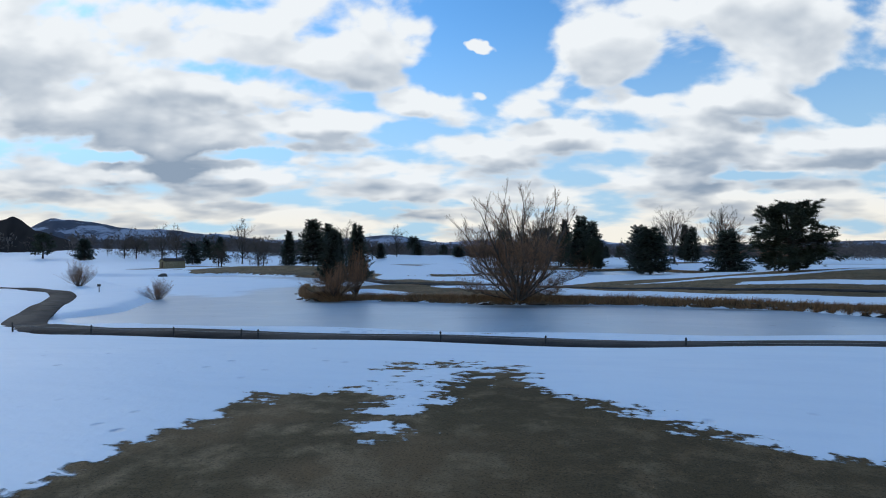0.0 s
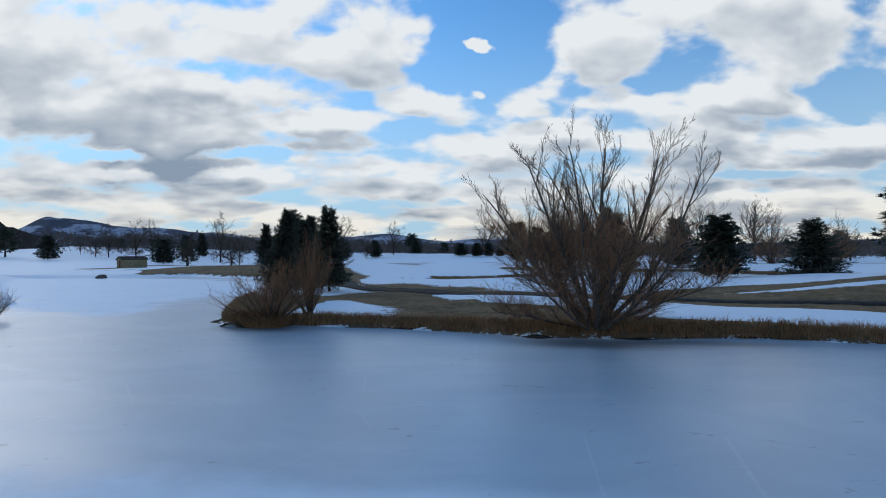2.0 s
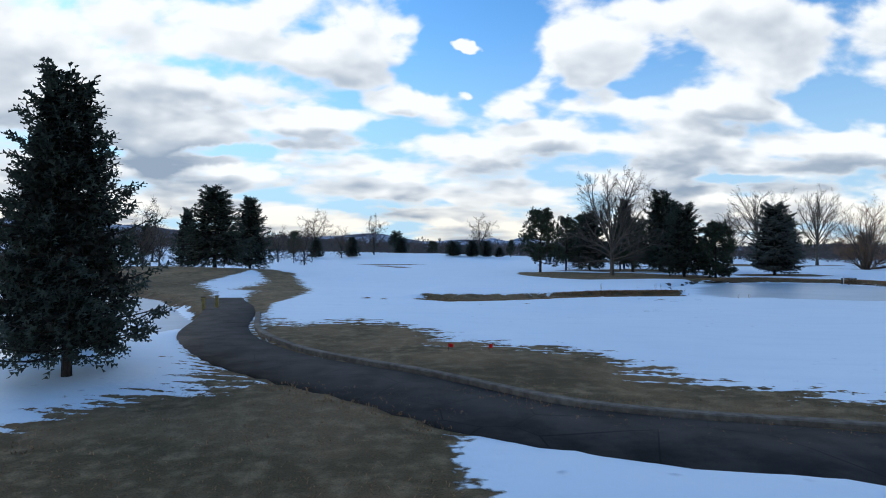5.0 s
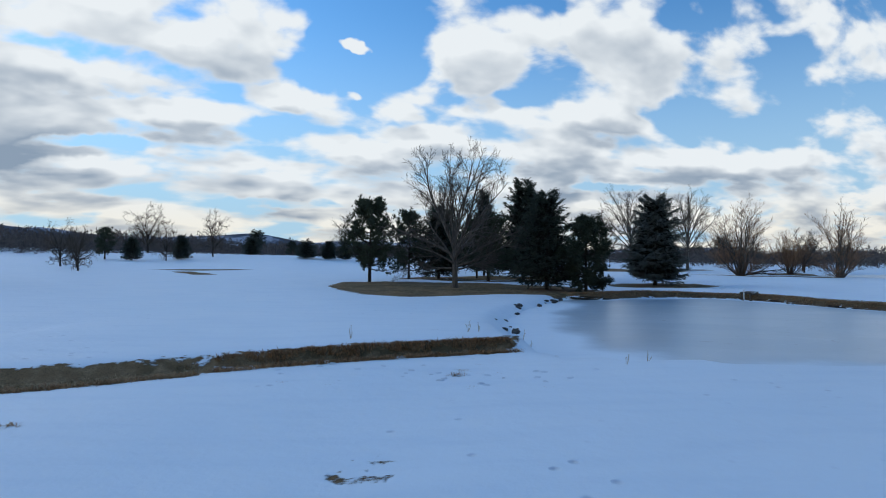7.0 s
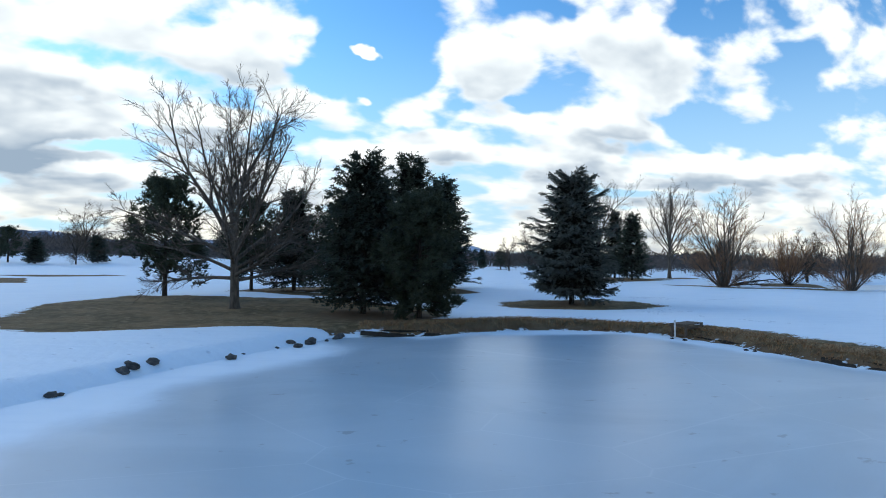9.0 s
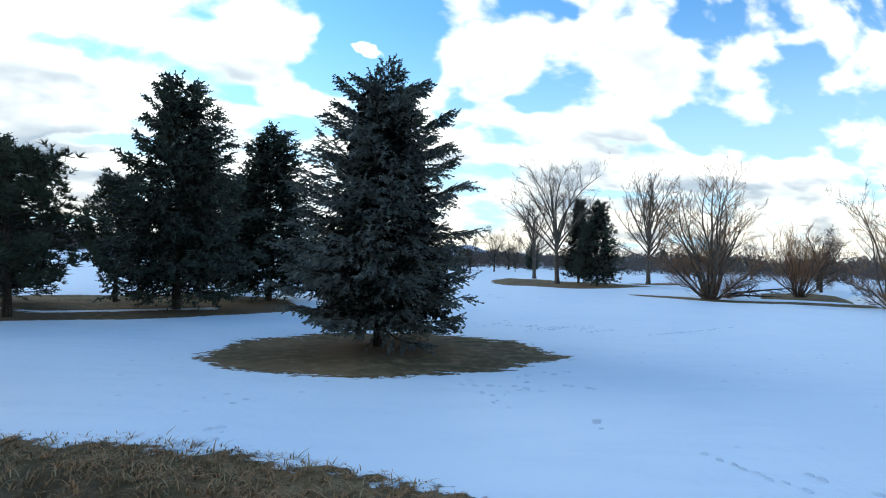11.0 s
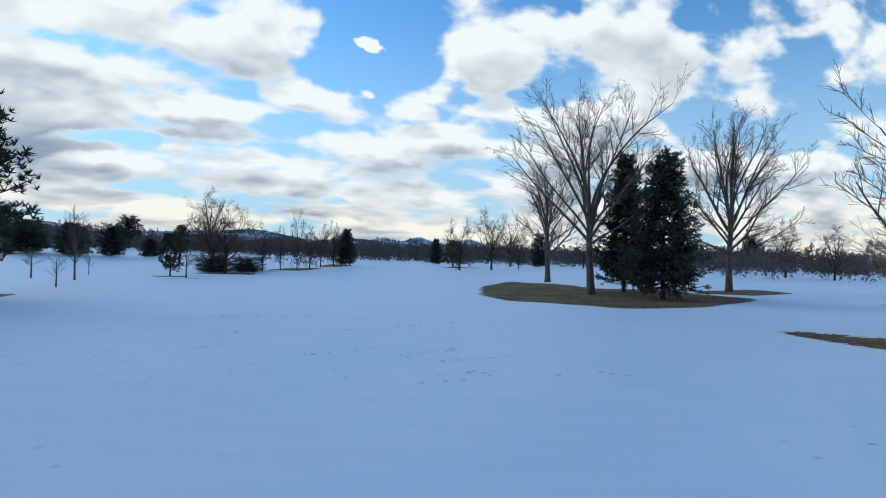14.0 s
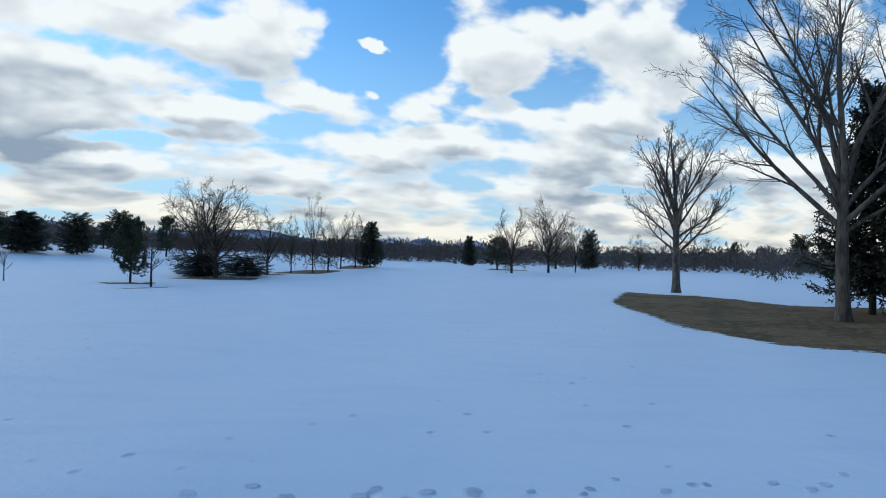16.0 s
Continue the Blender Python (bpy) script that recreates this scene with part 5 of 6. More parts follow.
# stand between the ponds
tree("broad", 5.0, 137.8, 14.2, 7.6, 25, "large spreading leafless tree in front of dark conifers")
tree("pine", -4.5, 149.0, 9.8, 3.3, 0, "dark pine with a bare lower trunk", "pines in the stand")
tree("pine", 0.0, 157.5, 9.0, 2.7, 120, "dark pine with a bare lower trunk", "pines in the stand")
tree("pine", 10.0, 151.5, 8.2, 3.6, 240, "dark pine with a bare lower trunk", "pines in the stand")
tree("pine", 9.6, 161.8, 8.3, 2.4, 10, "dark pine with a bare lower trunk", "pines in the stand")
tree("spruce_near", 4.0, 158.0, 9.8, 3.4, 75, SPRUCE, "spruces in the stand")
tree("spruce_slim", 11.6, 170.4, 13.6, 3.2, 20, SPRUCE, "spruces in the stand")
tree("spruce_near", 15.5, 157.4, 13.3, 4.1, 200, SPRUCE, "spruces in the stand")
tree("spruce_near", 18.7, 165.3, 12.2, 4.3, 310, SPRUCE, "spruces in the stand")
tree("spruce_near", 13.5, 134.5, 9.2, 3.1, 0, "dark conical spruce beside the frozen pond")
tree("pine_near", 16.8, 132.9, 6.9, 2.5, 190, PINE)
tree("blue_spruce", 28.4, 145.1, 10.1, 3.6, 0, "tall blue-green spruce in a ring of brown grass")
# north field
tree("pine", 6.5, 193, 11.8, 4.6, 300, "large dark pine at the edge of the snowy fairway")
tree("twin", 49.9, 209.2, 19.6, 7.6, 0, "tall leafless twin-trunked cottonwood on brown grass")
tree("tall", 50.4, 230.5, 15.2, 4.6, 0, "leafless cottonwood with upswept limbs on brown grass")
tree("tall_b", 67.8, 219.5, 20.5, 7.4, 0, "tall leafless cottonwood with upswept limbs")
tree("spruce_slim", 54.0, 212.6, 13.4, 3.0, 330, "dark spruce beside the twin-trunked cottonwood", "spruce pair")
tree("spruce_near", 54.8, 205.4, 12.0, 3.4, 280, "dark spruce beside the twin-trunked cottonwood", "spruce pair")
tree("willow_b", 58.7, 180.2, 13.4, 6.2, 0, "large leafless willow with upright shoots on brown grass", "willow row")
tree("shrub", 71.0, 185.1, 8.2, 4.4, 100, "dense red-brown leafless willow bush behind its neighbour", "willow row")
tree("willow_b", 70.0, 171.0, 11.8, 4.4, 210, "leafless willow at the end of the row", "willow row")
# scattered trees of the course, far and middle distance
FAR_BARE = [
    (-204.3, 245.1, 10.3, 2.5), (-179.1, 225.5, 13.5, 4.4), (-173.5, 226.0, 14.2, 4.9), (-157.0, 221.1, 15.6, 5.3), (-153.6, 226.2, 15.6, 4.7), (-102.5, 191.4, 16.6, 4.9),
    (-77.8, 137.6, 7.9, 3.0), (-72.6, 147.3, 8.5, 3.6), (-75.3, 155.6, 9.1, 3.1), (-74, 204, 10, 3.6), (-103, 305, 19, 8.0), (-70, 245, 11.3, 3.4), (-64.5, 266, 15.2, 5.0),
    (-30, 330, 19.5, 8), (-66, 196, 7.4, 2.2), (-57, 181, 7.8, 3.0), (9.1, 233, 8.6, 4.1), (5.5, 238, 9.2, 3.6), (10.9, 243.0, 7.4, 2.5), (14.2, 250.6, 9.8, 1.4),
    (12.0, 249.0, 6.9, 1.6), (15.2, 255.5, 7.4, 2.0), (15.8, 262, 8.0, 2.2), (16.8, 269.9, 8.8, 2.2), (48.1, 275.1, 12.4, 4.4), (41.3, 270.2, 10.4, 3.8), (55.4, 286.3, 8.9, 2.4),
    (57, 311, 14, 5), (78.3, 316.8, 8.8, 4.1), (108, 352, 12, 6), (107.4, 272.4, 11.6, 4.6), (110, 262, 10.4, 3.8), (84, 200, 9, 4), (92, 212, 10, 5)]
FAR_CONIFER = [
    (-175.8, 199.5, 8.8, 3.5), (-194.7, 258.8, 7.2, 3.6), (-115.2, 180.6, 7.8, 4.0), (-207.4, 211.6, 10.7, 6.0), (-152.5, 247.2, 9.5, 3.3), (-145.2, 246.9, 10.2, 2.8),
    (-86, 392, 12.5, 5), (-68.4, 251.6, 7.1, 2.7), (-90.9, 157.3, 6.6, 3.0), (-78.2, 242.5, 6.4, 2.6), (-88, 247, 9, 3.7), (-62, 300, 6.5, 3.4),
    (-52, 322, 6.4, 3.0), (-33, 257, 5.2, 3.3), (-26.5, 259, 5.6, 2.9), (-22, 263, 5.8, 2.2), (-17.5, 268, 3.6, 1.8), (-13.5, 272, 6.4, 2.3), (37.1, 311, 6.8, 1.9), (40.6, 284.2, 5.9, 2.8), (65.4, 313.7, 9.0, 2.4),
    (146, 400, 10.5, 2.8), (175, 430, 10, 3.5), (18.9, 271.8, 7.2, 2.0), (184, 419, 15, 4.7)]
for k, (x, y, h, r) in enumerate(FAR_BARE):
    tree(("far_a", "far_b")[k % 2], x, y, h, r, k * 67, BARE_TREE, "far bare trees")
for k, (x, y, h, r) in enumerate(FAR_CONIFER):
    tree(("spruce_far", "pine_far", "spruce_round")[(k * 7 + k // 3) % 3], x, y, h, r, k * 51, "dark conifer across the snowy course", "far conifers")
for k, (x, y, h, r) in enumerate([(6.6, 203.4, 2.5, 0.8), (-1.9, 213.0, 3.0, 1.1), (-1.9, 222.1, 2.4, 0.6), (9.1, 221.1, 3.2, 1.1)]):
    tree("sapling", x, y, h, r, k * 80, "young leafless tree planted in the snow", "saplings")
tree("pine", 5.7, 224.8, 4.9, 1.4, 40, "small dark pine in the snowy fairway's edge")
tree("spruce_round", 6.8, 235.5, 2.2, 2.4, 0, "low dark juniper beneath a bare tree", category="shrub")
tree("spruce_round", 10.6, 236.5, 2.0, 2.2, 90, "low dark juniper beneath a bare tree", category="shrub")
tree("tall", 2.5, 212.4, 7.0, 1.2, 60, "slender leafless young cottonwood")


# ---- far woods round the course ----
def build_woods(name, material, rows, blades, label, wide):
    """Belts of distant trees, each a fan of thin sprays."""
    rng = np.random.default_rng(len(name))
    V = []
    for a0, a1, d0, d1, h0, h1, count in rows:
        a = np.radians(rng.uniform(a0, a1, count) - 10.3)
        d = rng.uniform(d0, d1, count)
        cx, cy = 20 + np.sin(a) * d, 130 + np.cos(a) * d
        h = rng.uniform(h0, h1, count) * rng.uniform(0.6, 1.0, count)
        gz = ground_height(cx, cy)
        side = unit(np.stack([np.cos(a), -np.sin(a), 0 * a], -1))
        girth = h * rng.uniform(0.24, 0.42, count)
        for k in range(blades):
            if k < 2:
                foot = np.stack([cx, cy, gz - 0.1 + 0 * h], -1) + side * (rng.normal(size=count) * h * 0.05)[:, None]
                top = foot + np.array([0, 0, 1]) * (h * 0.7)[:, None]
                w = side * (h * 0.008)[:, None]
            else:
                p = unit(rng.normal(size=(count, 3))) * (rng.random((count, 1)) ** 0.45)
                p[:, 2] = p[:, 2] * 0.98
                foot = np.stack([cx, cy, gz + h * 0.46], -1) + p * np.stack([girth * 1.25, girth * 1.25, h * 0.50], -1) * 0.8
                way = unit(p + np.array([0, 0, 0.45]) + rng.normal(size=(count, 3)) * 0.35)
                top = foot + way * (h * rng.uniform(0.12, 0.26, count))[:, None]
                w = side * (h * rng.uniform(wide * 0.5, wide * 1.5, count))[:, None]
            mid = foot * 0.5 + top * 0.5
            V.append(np.stack([foot - w * 0.3, mid - w, top, foot + w * 0.3, top, mid + w], 1).reshape(-1, 3))
    v = np.concatenate(V)
    return tagged(solid(name, v, [np.arange(len(v)).reshape(-1, 3)], material), label, "woods", kind="stuff")


build_woods("far_woods", WOODS, [(-60, 80, 330, 520, 7, 15, 620), (8, 80, 225, 330, 7, 11, 420), (-58, -14, 230, 380, 7, 13, 230), (-42, 10, 300, 420, 8, 14, 420), (34, 85, 140, 220, 5, 8, 240)], 46,
            "brown leafless woods along the far edge of the course", 0.030)
build_woods("brush_belt", WOODS, [(-36, 70, 205, 285, 3.2, 7.0, 2100)], 28, "brown leafless brush along the edge of the course", 0.062)
build_woods("far_evergreen_belt", WOODS_GREEN, [(-60, 80, 320, 520, 5, 10, 120)], 46, "dark evergreens scattered in the far woods", 0.02)


# ---- grass and reeds ----
def blades(rng, px, py, height, spread, per, width, droop=0.5, z=None):
    """Clumps of dry blades at plan points."""
    n = len(px) * per
    x, y = np.repeat(px, per) + rng.normal(size=n) * spread, np.repeat(py, per) + rng.normal(size=n) * spread
    g = ground_height(x, y)
    g = np.maximum(g, ICE_LEVEL) if z is None else g + z
    h = np.repeat(np.broadcast_to(height, px.shape), per) * rng.uniform(0.45, 1.2, n)
    a = rng.random(n) * 6.283
    out = np.stack([np.cos(a), np.sin(a), 0 * a], -1)
    side = np.stack([-np.sin(a), np.cos(a), 0 * a], -1) * (width * rng.uniform(0.6, 1.4, n))[:, None]
    foot = np.stack([x, y, g - 0.03], -1)
    bend = (droop * rng.uniform(0.1, 1.3, n) * h)[:, None]
    mid = foot + out * bend * 0.35 + np.array([0, 0, 1.0]) * (h * 0.62)[:, None]
    tip = foot + out * bend + np.array([0, 0, 1.0]) * (h * np.clip(1.05 - droop * 0.3 * rng.random(n), 0.3, 1))[:, None]
    v = np.stack([foot - side, foot + side, mid + side * 0.8, mid - side * 0.8, tip], 1).reshape(-1, 3)
    b = np.arange(n)[:, None] * 5
    return v, b + np.array([[0, 1, 2, 3]]), b + np.array([[3, 2, 4]])


def blade_field(name, outline_line, count, offsets, height, per, width, droop, material, label, seed, spread=0.05):
    rng = np.random.default_rng(seed)
    line = smooth_line(outline_line, 0.2)
    i = rng.integers(0, len(line), count)
    tang = unit(np.gradient(line, axis=0))
    left = np.stack([-tang[:, 1], tang[:, 0]], -1)
    p = line[i] + left[i] * (offsets[0] + (offsets[1] - offsets[0]) * rng.random(count))[:, None]
    clump = 0.55 + 0.75 * rng.random(count)
    v, q, t = blades(rng, p[:, 0], p[:, 1], height * clump, spread, per, width, droop)
    return tagged(solid(name, v, [q, t], material), label, "dry grass", kind="stuff")


SHORE_A = [(34, 38.8), (30, 39.5), (27.4, 40.8), (23.5, 44.9), (16.4, 47.1), (10.6, 48.4), (6, 47.4), (1.4, 47.4), (-2, 48.6), (-5.6, 49.4), (-11.7, 50.1), (-14.5, 48.9), (-16.5, 51), (-20, 58), (-22.5, 65)]
SHORE_B = [(46, 103), (41, 112), (36, 117), (32.5, 121.5), (31.4, 124.5), (31.0, 126.6), (29.9, 128.4), (29.0, 130.2), (27.1, 131.0), (24.5, 131.6), (22.3, 131.3), (20, 130.5), (17.5, 128.9), (14, 128.6)]
blade_field("bank_reeds", SHORE_A, 5200, (-0.75, -0.05), 0.42, 7, 0.010, 0.9, DRY_GRASS, "dead brown grass hanging over the pond's bank", 5)
blade_field("bank_straw", SHORE_A, 1400, (-1.6, -0.4), 0.30, 6, 0.008, 0.7, STRAW, "straw-coloured grass along the pond's bank", 6)
blade_field("north_bank_grass", SHORE_B, 7000, (-2.4, -0.1), 0.13, 5, 0.010, 1.9, DRY_GRASS, "matted dead grass on the north pond's bank", 7)
blade_field("north_bank_straw", SHORE_B, 1500, (-2.3, -0.1), 0.15, 5, 0.010, 2.0, STRAW, "straw-coloured tufts on the north pond's bank", 8)
for k, (line, n) in enumerate((([(-13.3, 94.1), (-9, 94.5), (-4.6, 96.6)], 1900), ([(-4.2, 97.0), (0, 98.6), (4.8, 100.2)], 2000))):
    blade_field("ditch_grass", line, n, (-0.35, 0.55), 0.11, 6, 0.012, 1.7, DRY_GRASS if k else STRAW, "strip of tall dead grass in the snow", 20 + k)
    blade_field("ditch_grass_dark", line, n // 2, (-0.5, 0.0), 0.14, 6, 0.012, 1.6, DRY_GRASS, "dark dead grass at the foot of the strip", 30 + k)

rng = np.random.default_rng(77)
a, d = rng.random(420) * 6.283, 1.5 * np.sqrt(rng.random(420))
v, q, t = blades(rng, -13.0 + np.cos(a) * d, 49.5 + np.sin(a) * d * 0.6, 0.62, 0.06, 8, 0.011, 1.1)
tagged(solid("shrub_grass", v, [q, t], DRY_GRASS), "mound of dead grass at the foot of the willow shrub", "dry grass", kind="stuff")
# dark undercut earth where the banks meet the ice
for line, text in ((SHORE_A, "dark wet earth under the pond's grassy bank"), (SHORE_B, "dark muddy edge of the north pond")):
    v, f = sweep(smooth_line(line, 0.3), [(-0.55, 0.20), (-0.30, 0.16), (-0.12, 0.06), (0.22, -0.01), (0.6, -0.10)], wobble=0.16, seed=9)
    v[:, 2] = np.clip(v[:, 2], ICE_LEVEL - 0.06, ICE_LEVEL + 0.26)
    tagged(solid("bank_edge", v, [f], EARTH, smooth=True), text, "bank", kind="structure")

# short turf on the snow-free ground that the camera passes near
rng = np.random.default_rng(41)
turf_x, turf_y = rng.uniform(-6, 14, 18000), rng.uniform(4, 17, 18000)
keep = bareness(turf_x, turf_y) > 0.15
turf = [blades(rng, turf_x[keep], turf_y[keep], 0.035, 0.05, 4, 0.006, 1.2)]
turf_x, turf_y = rng.uniform(-20, 8, 16000), rng.uniform(64, 85, 16000)
keep = (bareness(turf_x, turf_y) > 0.2) & (np.min([np.hypot(turf_x - a, turf_y - b) for a, b in ROAD_B[::2]], axis=0) > 1.6)
turf.append(blades(rng, turf_x[keep], turf_y[keep], 0.05, 0.06, 4, 0.007, 1.2))
turf_x, turf_y = rng.uniform(-20, 12, 10000), rng.uniform(47, 70, 10000)
keep = bareness(turf_x, turf_y) > 0.2
turf.append(blades(rng, turf_x[keep], turf_y[keep], 0.07, 0.06, 4, 0.008, 1.2))
v, q, t, n = [], [], [], 0
for a, b, c in turf:
    v.append(a)
    q.append(b + n)
    t.append(c + n)
    n += len(a)
tagged(solid("winter_turf", np.concatenate(v), [np.concatenate(q), np.concatenate(t)], DRY_GRASS), "short brown winter turf", "turf", kind="stuff")


# ---- small things ----
def rock_mesh(seed, size):
    rng = np.random.default_rng(seed)
    bm = bmesh.new()
    bmesh.ops.create_icosphere(bm, subdivisions=2, radius=size)
    for v in bm.verts:
        v.co *= 0.78 + 0.42 * noise.noise(v.co * (1.6 / size) + Vector((seed * 3.1, 0, 0)))
        v.co.z *= 0.62
    return bm


def boulder(x, y, size, seed, label, group):
    ob = part("boulder", rock_mesh(seed, size), ROCK)
    ob.matrix_basis = pose(x, y, max(float(ground_height(x, y)), ICE_LEVEL) + size * 0.22, 0, 0, seed * 77)
    return tagged(ob, label, "rock", group)


rng = random.Random(3)
for k in range(34):
    s = rng.random()
    px = np.interp(s, [0, 0.25, 0.5, 0.7, 1], [5.3, 5.6, 7.2, 9.6, 13.2])
    py = np.interp(s, [0, 0.25, 0.5, 0.7, 1], [102.8, 108.5, 115.6, 121.8, 128.4])
    if s < 0.55 and k % 3:
        continue
    boulder(float(px) + rng.uniform(-0.7, 0.5), float(py) + rng.uniform(-0.3, 0.3), rng.uniform(0.10, 0.30), k + 1, "dark rock half buried in snow on the pond's edge", "shore rocks")
boulder(-69, 102.5, 1.0, 60, "dark rock at the edge of the far pond", "shore rocks")


def tuft(x, y, size, seed, label, group):
    r = np.random.default_rng(seed)
    n = 26
    v, q, t = blades(r, np.full(n, x) + r.normal(size=n) * size * 0.28, np.full(n, y) + r.normal(size=n) * size * 0.25, size * 0.40, size * 0.14, 10, 0.012, 1.5)
    return tagged(solid("grass_tuft", v, [q, t], STRAW if seed % 2 else DRY_GRASS), label, "grass tuft", group)


for k, (x, y, s) in enumerate([(-1.1, 23.8, 0.16), (-0.6, 23.9, 0.22), (3.6, 23.5, 0.2), (4.05, 23.6, 0.26), (4.8, 23.6, 0.2), (2.6, 96.6, 0.25), (-6.2, 91.6, 0.28), (-8.8, 90.4, 0.22), (-2.0, 95.2, 0.22), (-4, 94, 0.2), (3.1, 97.4, 0.2), (-15.2, 92.8, 0.35), (-16.4, 93, 0.4), (6.2, 101.3, 0.25), (2.4, 96.0, 0.3), (3.1, 96.2, 0.2), (3.6, 96.1, 0.2), (2.7, 94.7, 0.22), (4.5, 94.4, 0.2), (5.5, 94.5, 0.15), (5.5, 95.5, 0.12), (2.8, 97.8, 0.16), (0.2, 96.9, 0.18), (-0.8, 94.9, 0.2), (2.0, 102.0, 0.22), (4.4, 94.9, 0.1), (1.0, 94.1, 0.14), (39.3, 174.6, 0.16), (40.4, 174.9, 0.12), (31.9, 172.0, 0.10), (21.5, 157.0, 0.14)]):
    tuft(x, y, s, k, "tuft of dead grass poking out of the snow", "grass tufts")


def weed(x, y, h, seed):
    """A dry weed stalk with side stems."""
    r = np.random.default_rng(seed)
    z = float(ground_height(x, y))
    p, q = stems(r, [(x, y, z - 0.05)] * 3, [(0.08, 0, 1), (-0.15, 0.1, 1), (0.2, -0.1, 1)], [h, h * 0.8, h * 0.7], [0.008] * 3, 5, 0.08, 0, 0.5)
    l1, r1 = grow(r, p, q, 4, 0.5, 40, 0.25, 0.3, 3, 0.1, 0.8, 0.6, 0.005)
    v, f = join([tubes(p, q, 4), tubes(l1, r1, 3)])
    return tagged(solid("weed_stalk", v, f, STRAW), "dry weed stalk standing in the snow", "weed", "weed stalks")


for k, (x, y, h) in enumerate([(5.2, 101.6, 0.7), (5.6, 101.9, 0.55), (-0.9, 100.0, 0.55), (3.2, 101.6, 0.5), (3.6, 101.7, 0.45), (7.4, 97.0, 0.4), (8.2, 97.4, 0.4)]):
    weed(x, y, h, k + 50)


# rope fence along the first path
def stake(x, y, tilt, seed):
    ob = base("rope_stake", x, y, float(ground_height(x, y)), seed * 40, "thin dark stake of a rope fence beside the cart path", "fence stake", "rope fence stakes")
    bm = bmesh.new()
    bmesh.ops.create_cone(bm, cap_ends=True, segments=8, radius1=0.035, radius2=0.028, depth=0.46, matrix=Matrix.Translation((0, 0, 0.10)))
    part("shaft", bm, POST_DARK, ob)
    bm = bmesh.new()
    bmesh.ops.create_cone(bm, cap_ends=True, segments=8, radius1=0.04, radius2=0.012, depth=0.06, matrix=Matrix.Translation((0, 0, 0.35)))
    part("cap", bm, POST_DARK, ob)
    ob.matrix_basis = pose(x, y, float(ground_height(x, y)), tilt, tilt * 0.6, 0)
    return ob


STAKES = [(-15.6, 20.6), (-10.4, 19.0), (-6.6, 18.5), (-4.0, 18.5), (-3.4, 18.55), (3.1, 18.1), (6.35, 18.4), (10.5, 18.5), (16.5, 18.6)]
for k, (x, y) in enumerate(STAKES):
    stake(x, y, (4, -6, 3, 2, -3, -7, 4, 3, -2)[k], k)
line = []
for (ax, ay), (bx, by) in zip(STAKES, STAKES[1:]):
    for s in np.linspace(0, 1, 9)[:-1]:
        x, y = ax + (bx - ax) * s, ay + (by - ay) * s
        line.append((x, y, float(ground_height(ax, ay)) * (1 - s) + float(ground_height(bx, by)) * s + 0.27 - 0.035 * math.hypot(bx - ax, by - ay) * s * (1 - s)))
v, f = tubes(np.array([line]), np.full((1, len(line)), 0.011), 5)
tagged(solid("fence_rope", v, [f], ROPE, smooth=True), "thin sagging rope strung between stakes", "rope")


def box_at(bm, x, y, z, sx, sy, sz, turn=0.0, bevel=0.01):
    r = bmesh.ops.create_cube(bm, size=1, matrix=Matrix.Translation((x, y, z)) @ Euler((0, 0, turn)).to_matrix().to_4x4() @ Matrix.Diagonal((sx, sy, sz, 1)))
    edges = list({e for v in r["verts"] for e in v.link_edges})
    bmesh.ops.bevel(bm, geom=edges, offset=bevel, segments=1, affect="EDGES")
    return bm


# outlet box of old timber with a white pipe on the north bank
weir = base("outlet_box", 30.15, 129.35, -0.50, 38, "weathered wooden outlet box set in the pond's bank", "outlet box")
for k in range(4):
    part("plank", box_at(bmesh.new(), 0.1, -0.30 + k * 0.21, 0.74, 1.75, 0.2, 0.05), OLD_WOOD, weir)
for k, (x, y) in enumerate(((-0.68, -0.36), (-0.68, 0.36), (0.85, -0.36), (0.85, 0.36))):
    part("post", box_at(bmesh.new(), x, y, 0.30, 0.11, 0.11, 0.86), OLD_WOOD, weir)
part("side_board", box_at(bmesh.new(), 0.15, -0.42, 0.60, 1.5, 0.04, 0.17), OLD_WOOD, weir)
part("cross_brace", box_at(bmesh.new(), -0.60, 0, 0.20, 0.05, 0.86, 0.08), OLD_WOOD, weir)
part("end_beam", box_at(bmesh.new(), -0.70, 0, 0.66, 0.09, 0.95, 0.1), OLD_WOOD, weir)
pipe = base("gauge_pipe", 29.35, 128.75, ICE_LEVEL, 0, "white plastic gauge pipe standing at the outlet box", "pipe")
bm = bmesh.new()
bmesh.ops.create_cone(bm, cap_ends=True, segments=14, radius1=0.042, radius2=0.042, depth=0.95, matrix=Matrix.Translation((0, 0, 0.37)))
part("tube", bm, PIPE_WHITE, pipe, smooth=True)
bm = bmesh.new()
bmesh.ops.create_cone(bm, cap_ends=True, segments=14, radius1=0.05, radius2=0.047, depth=0.08, matrix=Matrix.Translation((0, 0, 0.84)))
part("cap", bm, PIPE_WHITE, pipe)
pipe.matrix_basis = pose(29.35, 128.75, ICE_LEVEL, 3, -3, 0)

# clods of mud that show through the snow along the north pond's edge
for k, (x, y, size) in enumerate([(30.75, 125.0, 0.13), (30.95, 124.7, 0.10), (29.45, 127.9, 0.15), (29.1, 128.5, 0.12)]):
    ob = part("mud_clod", rock_mesh(80 + k, size), EARTH)
    ob.matrix_basis = pose(x, y, ICE_LEVEL + size * 0.08, 0, 0, k * 50)
    tagged(ob, "dark clod of wet mud at the ice's edge", "mud clod", "mud clods")


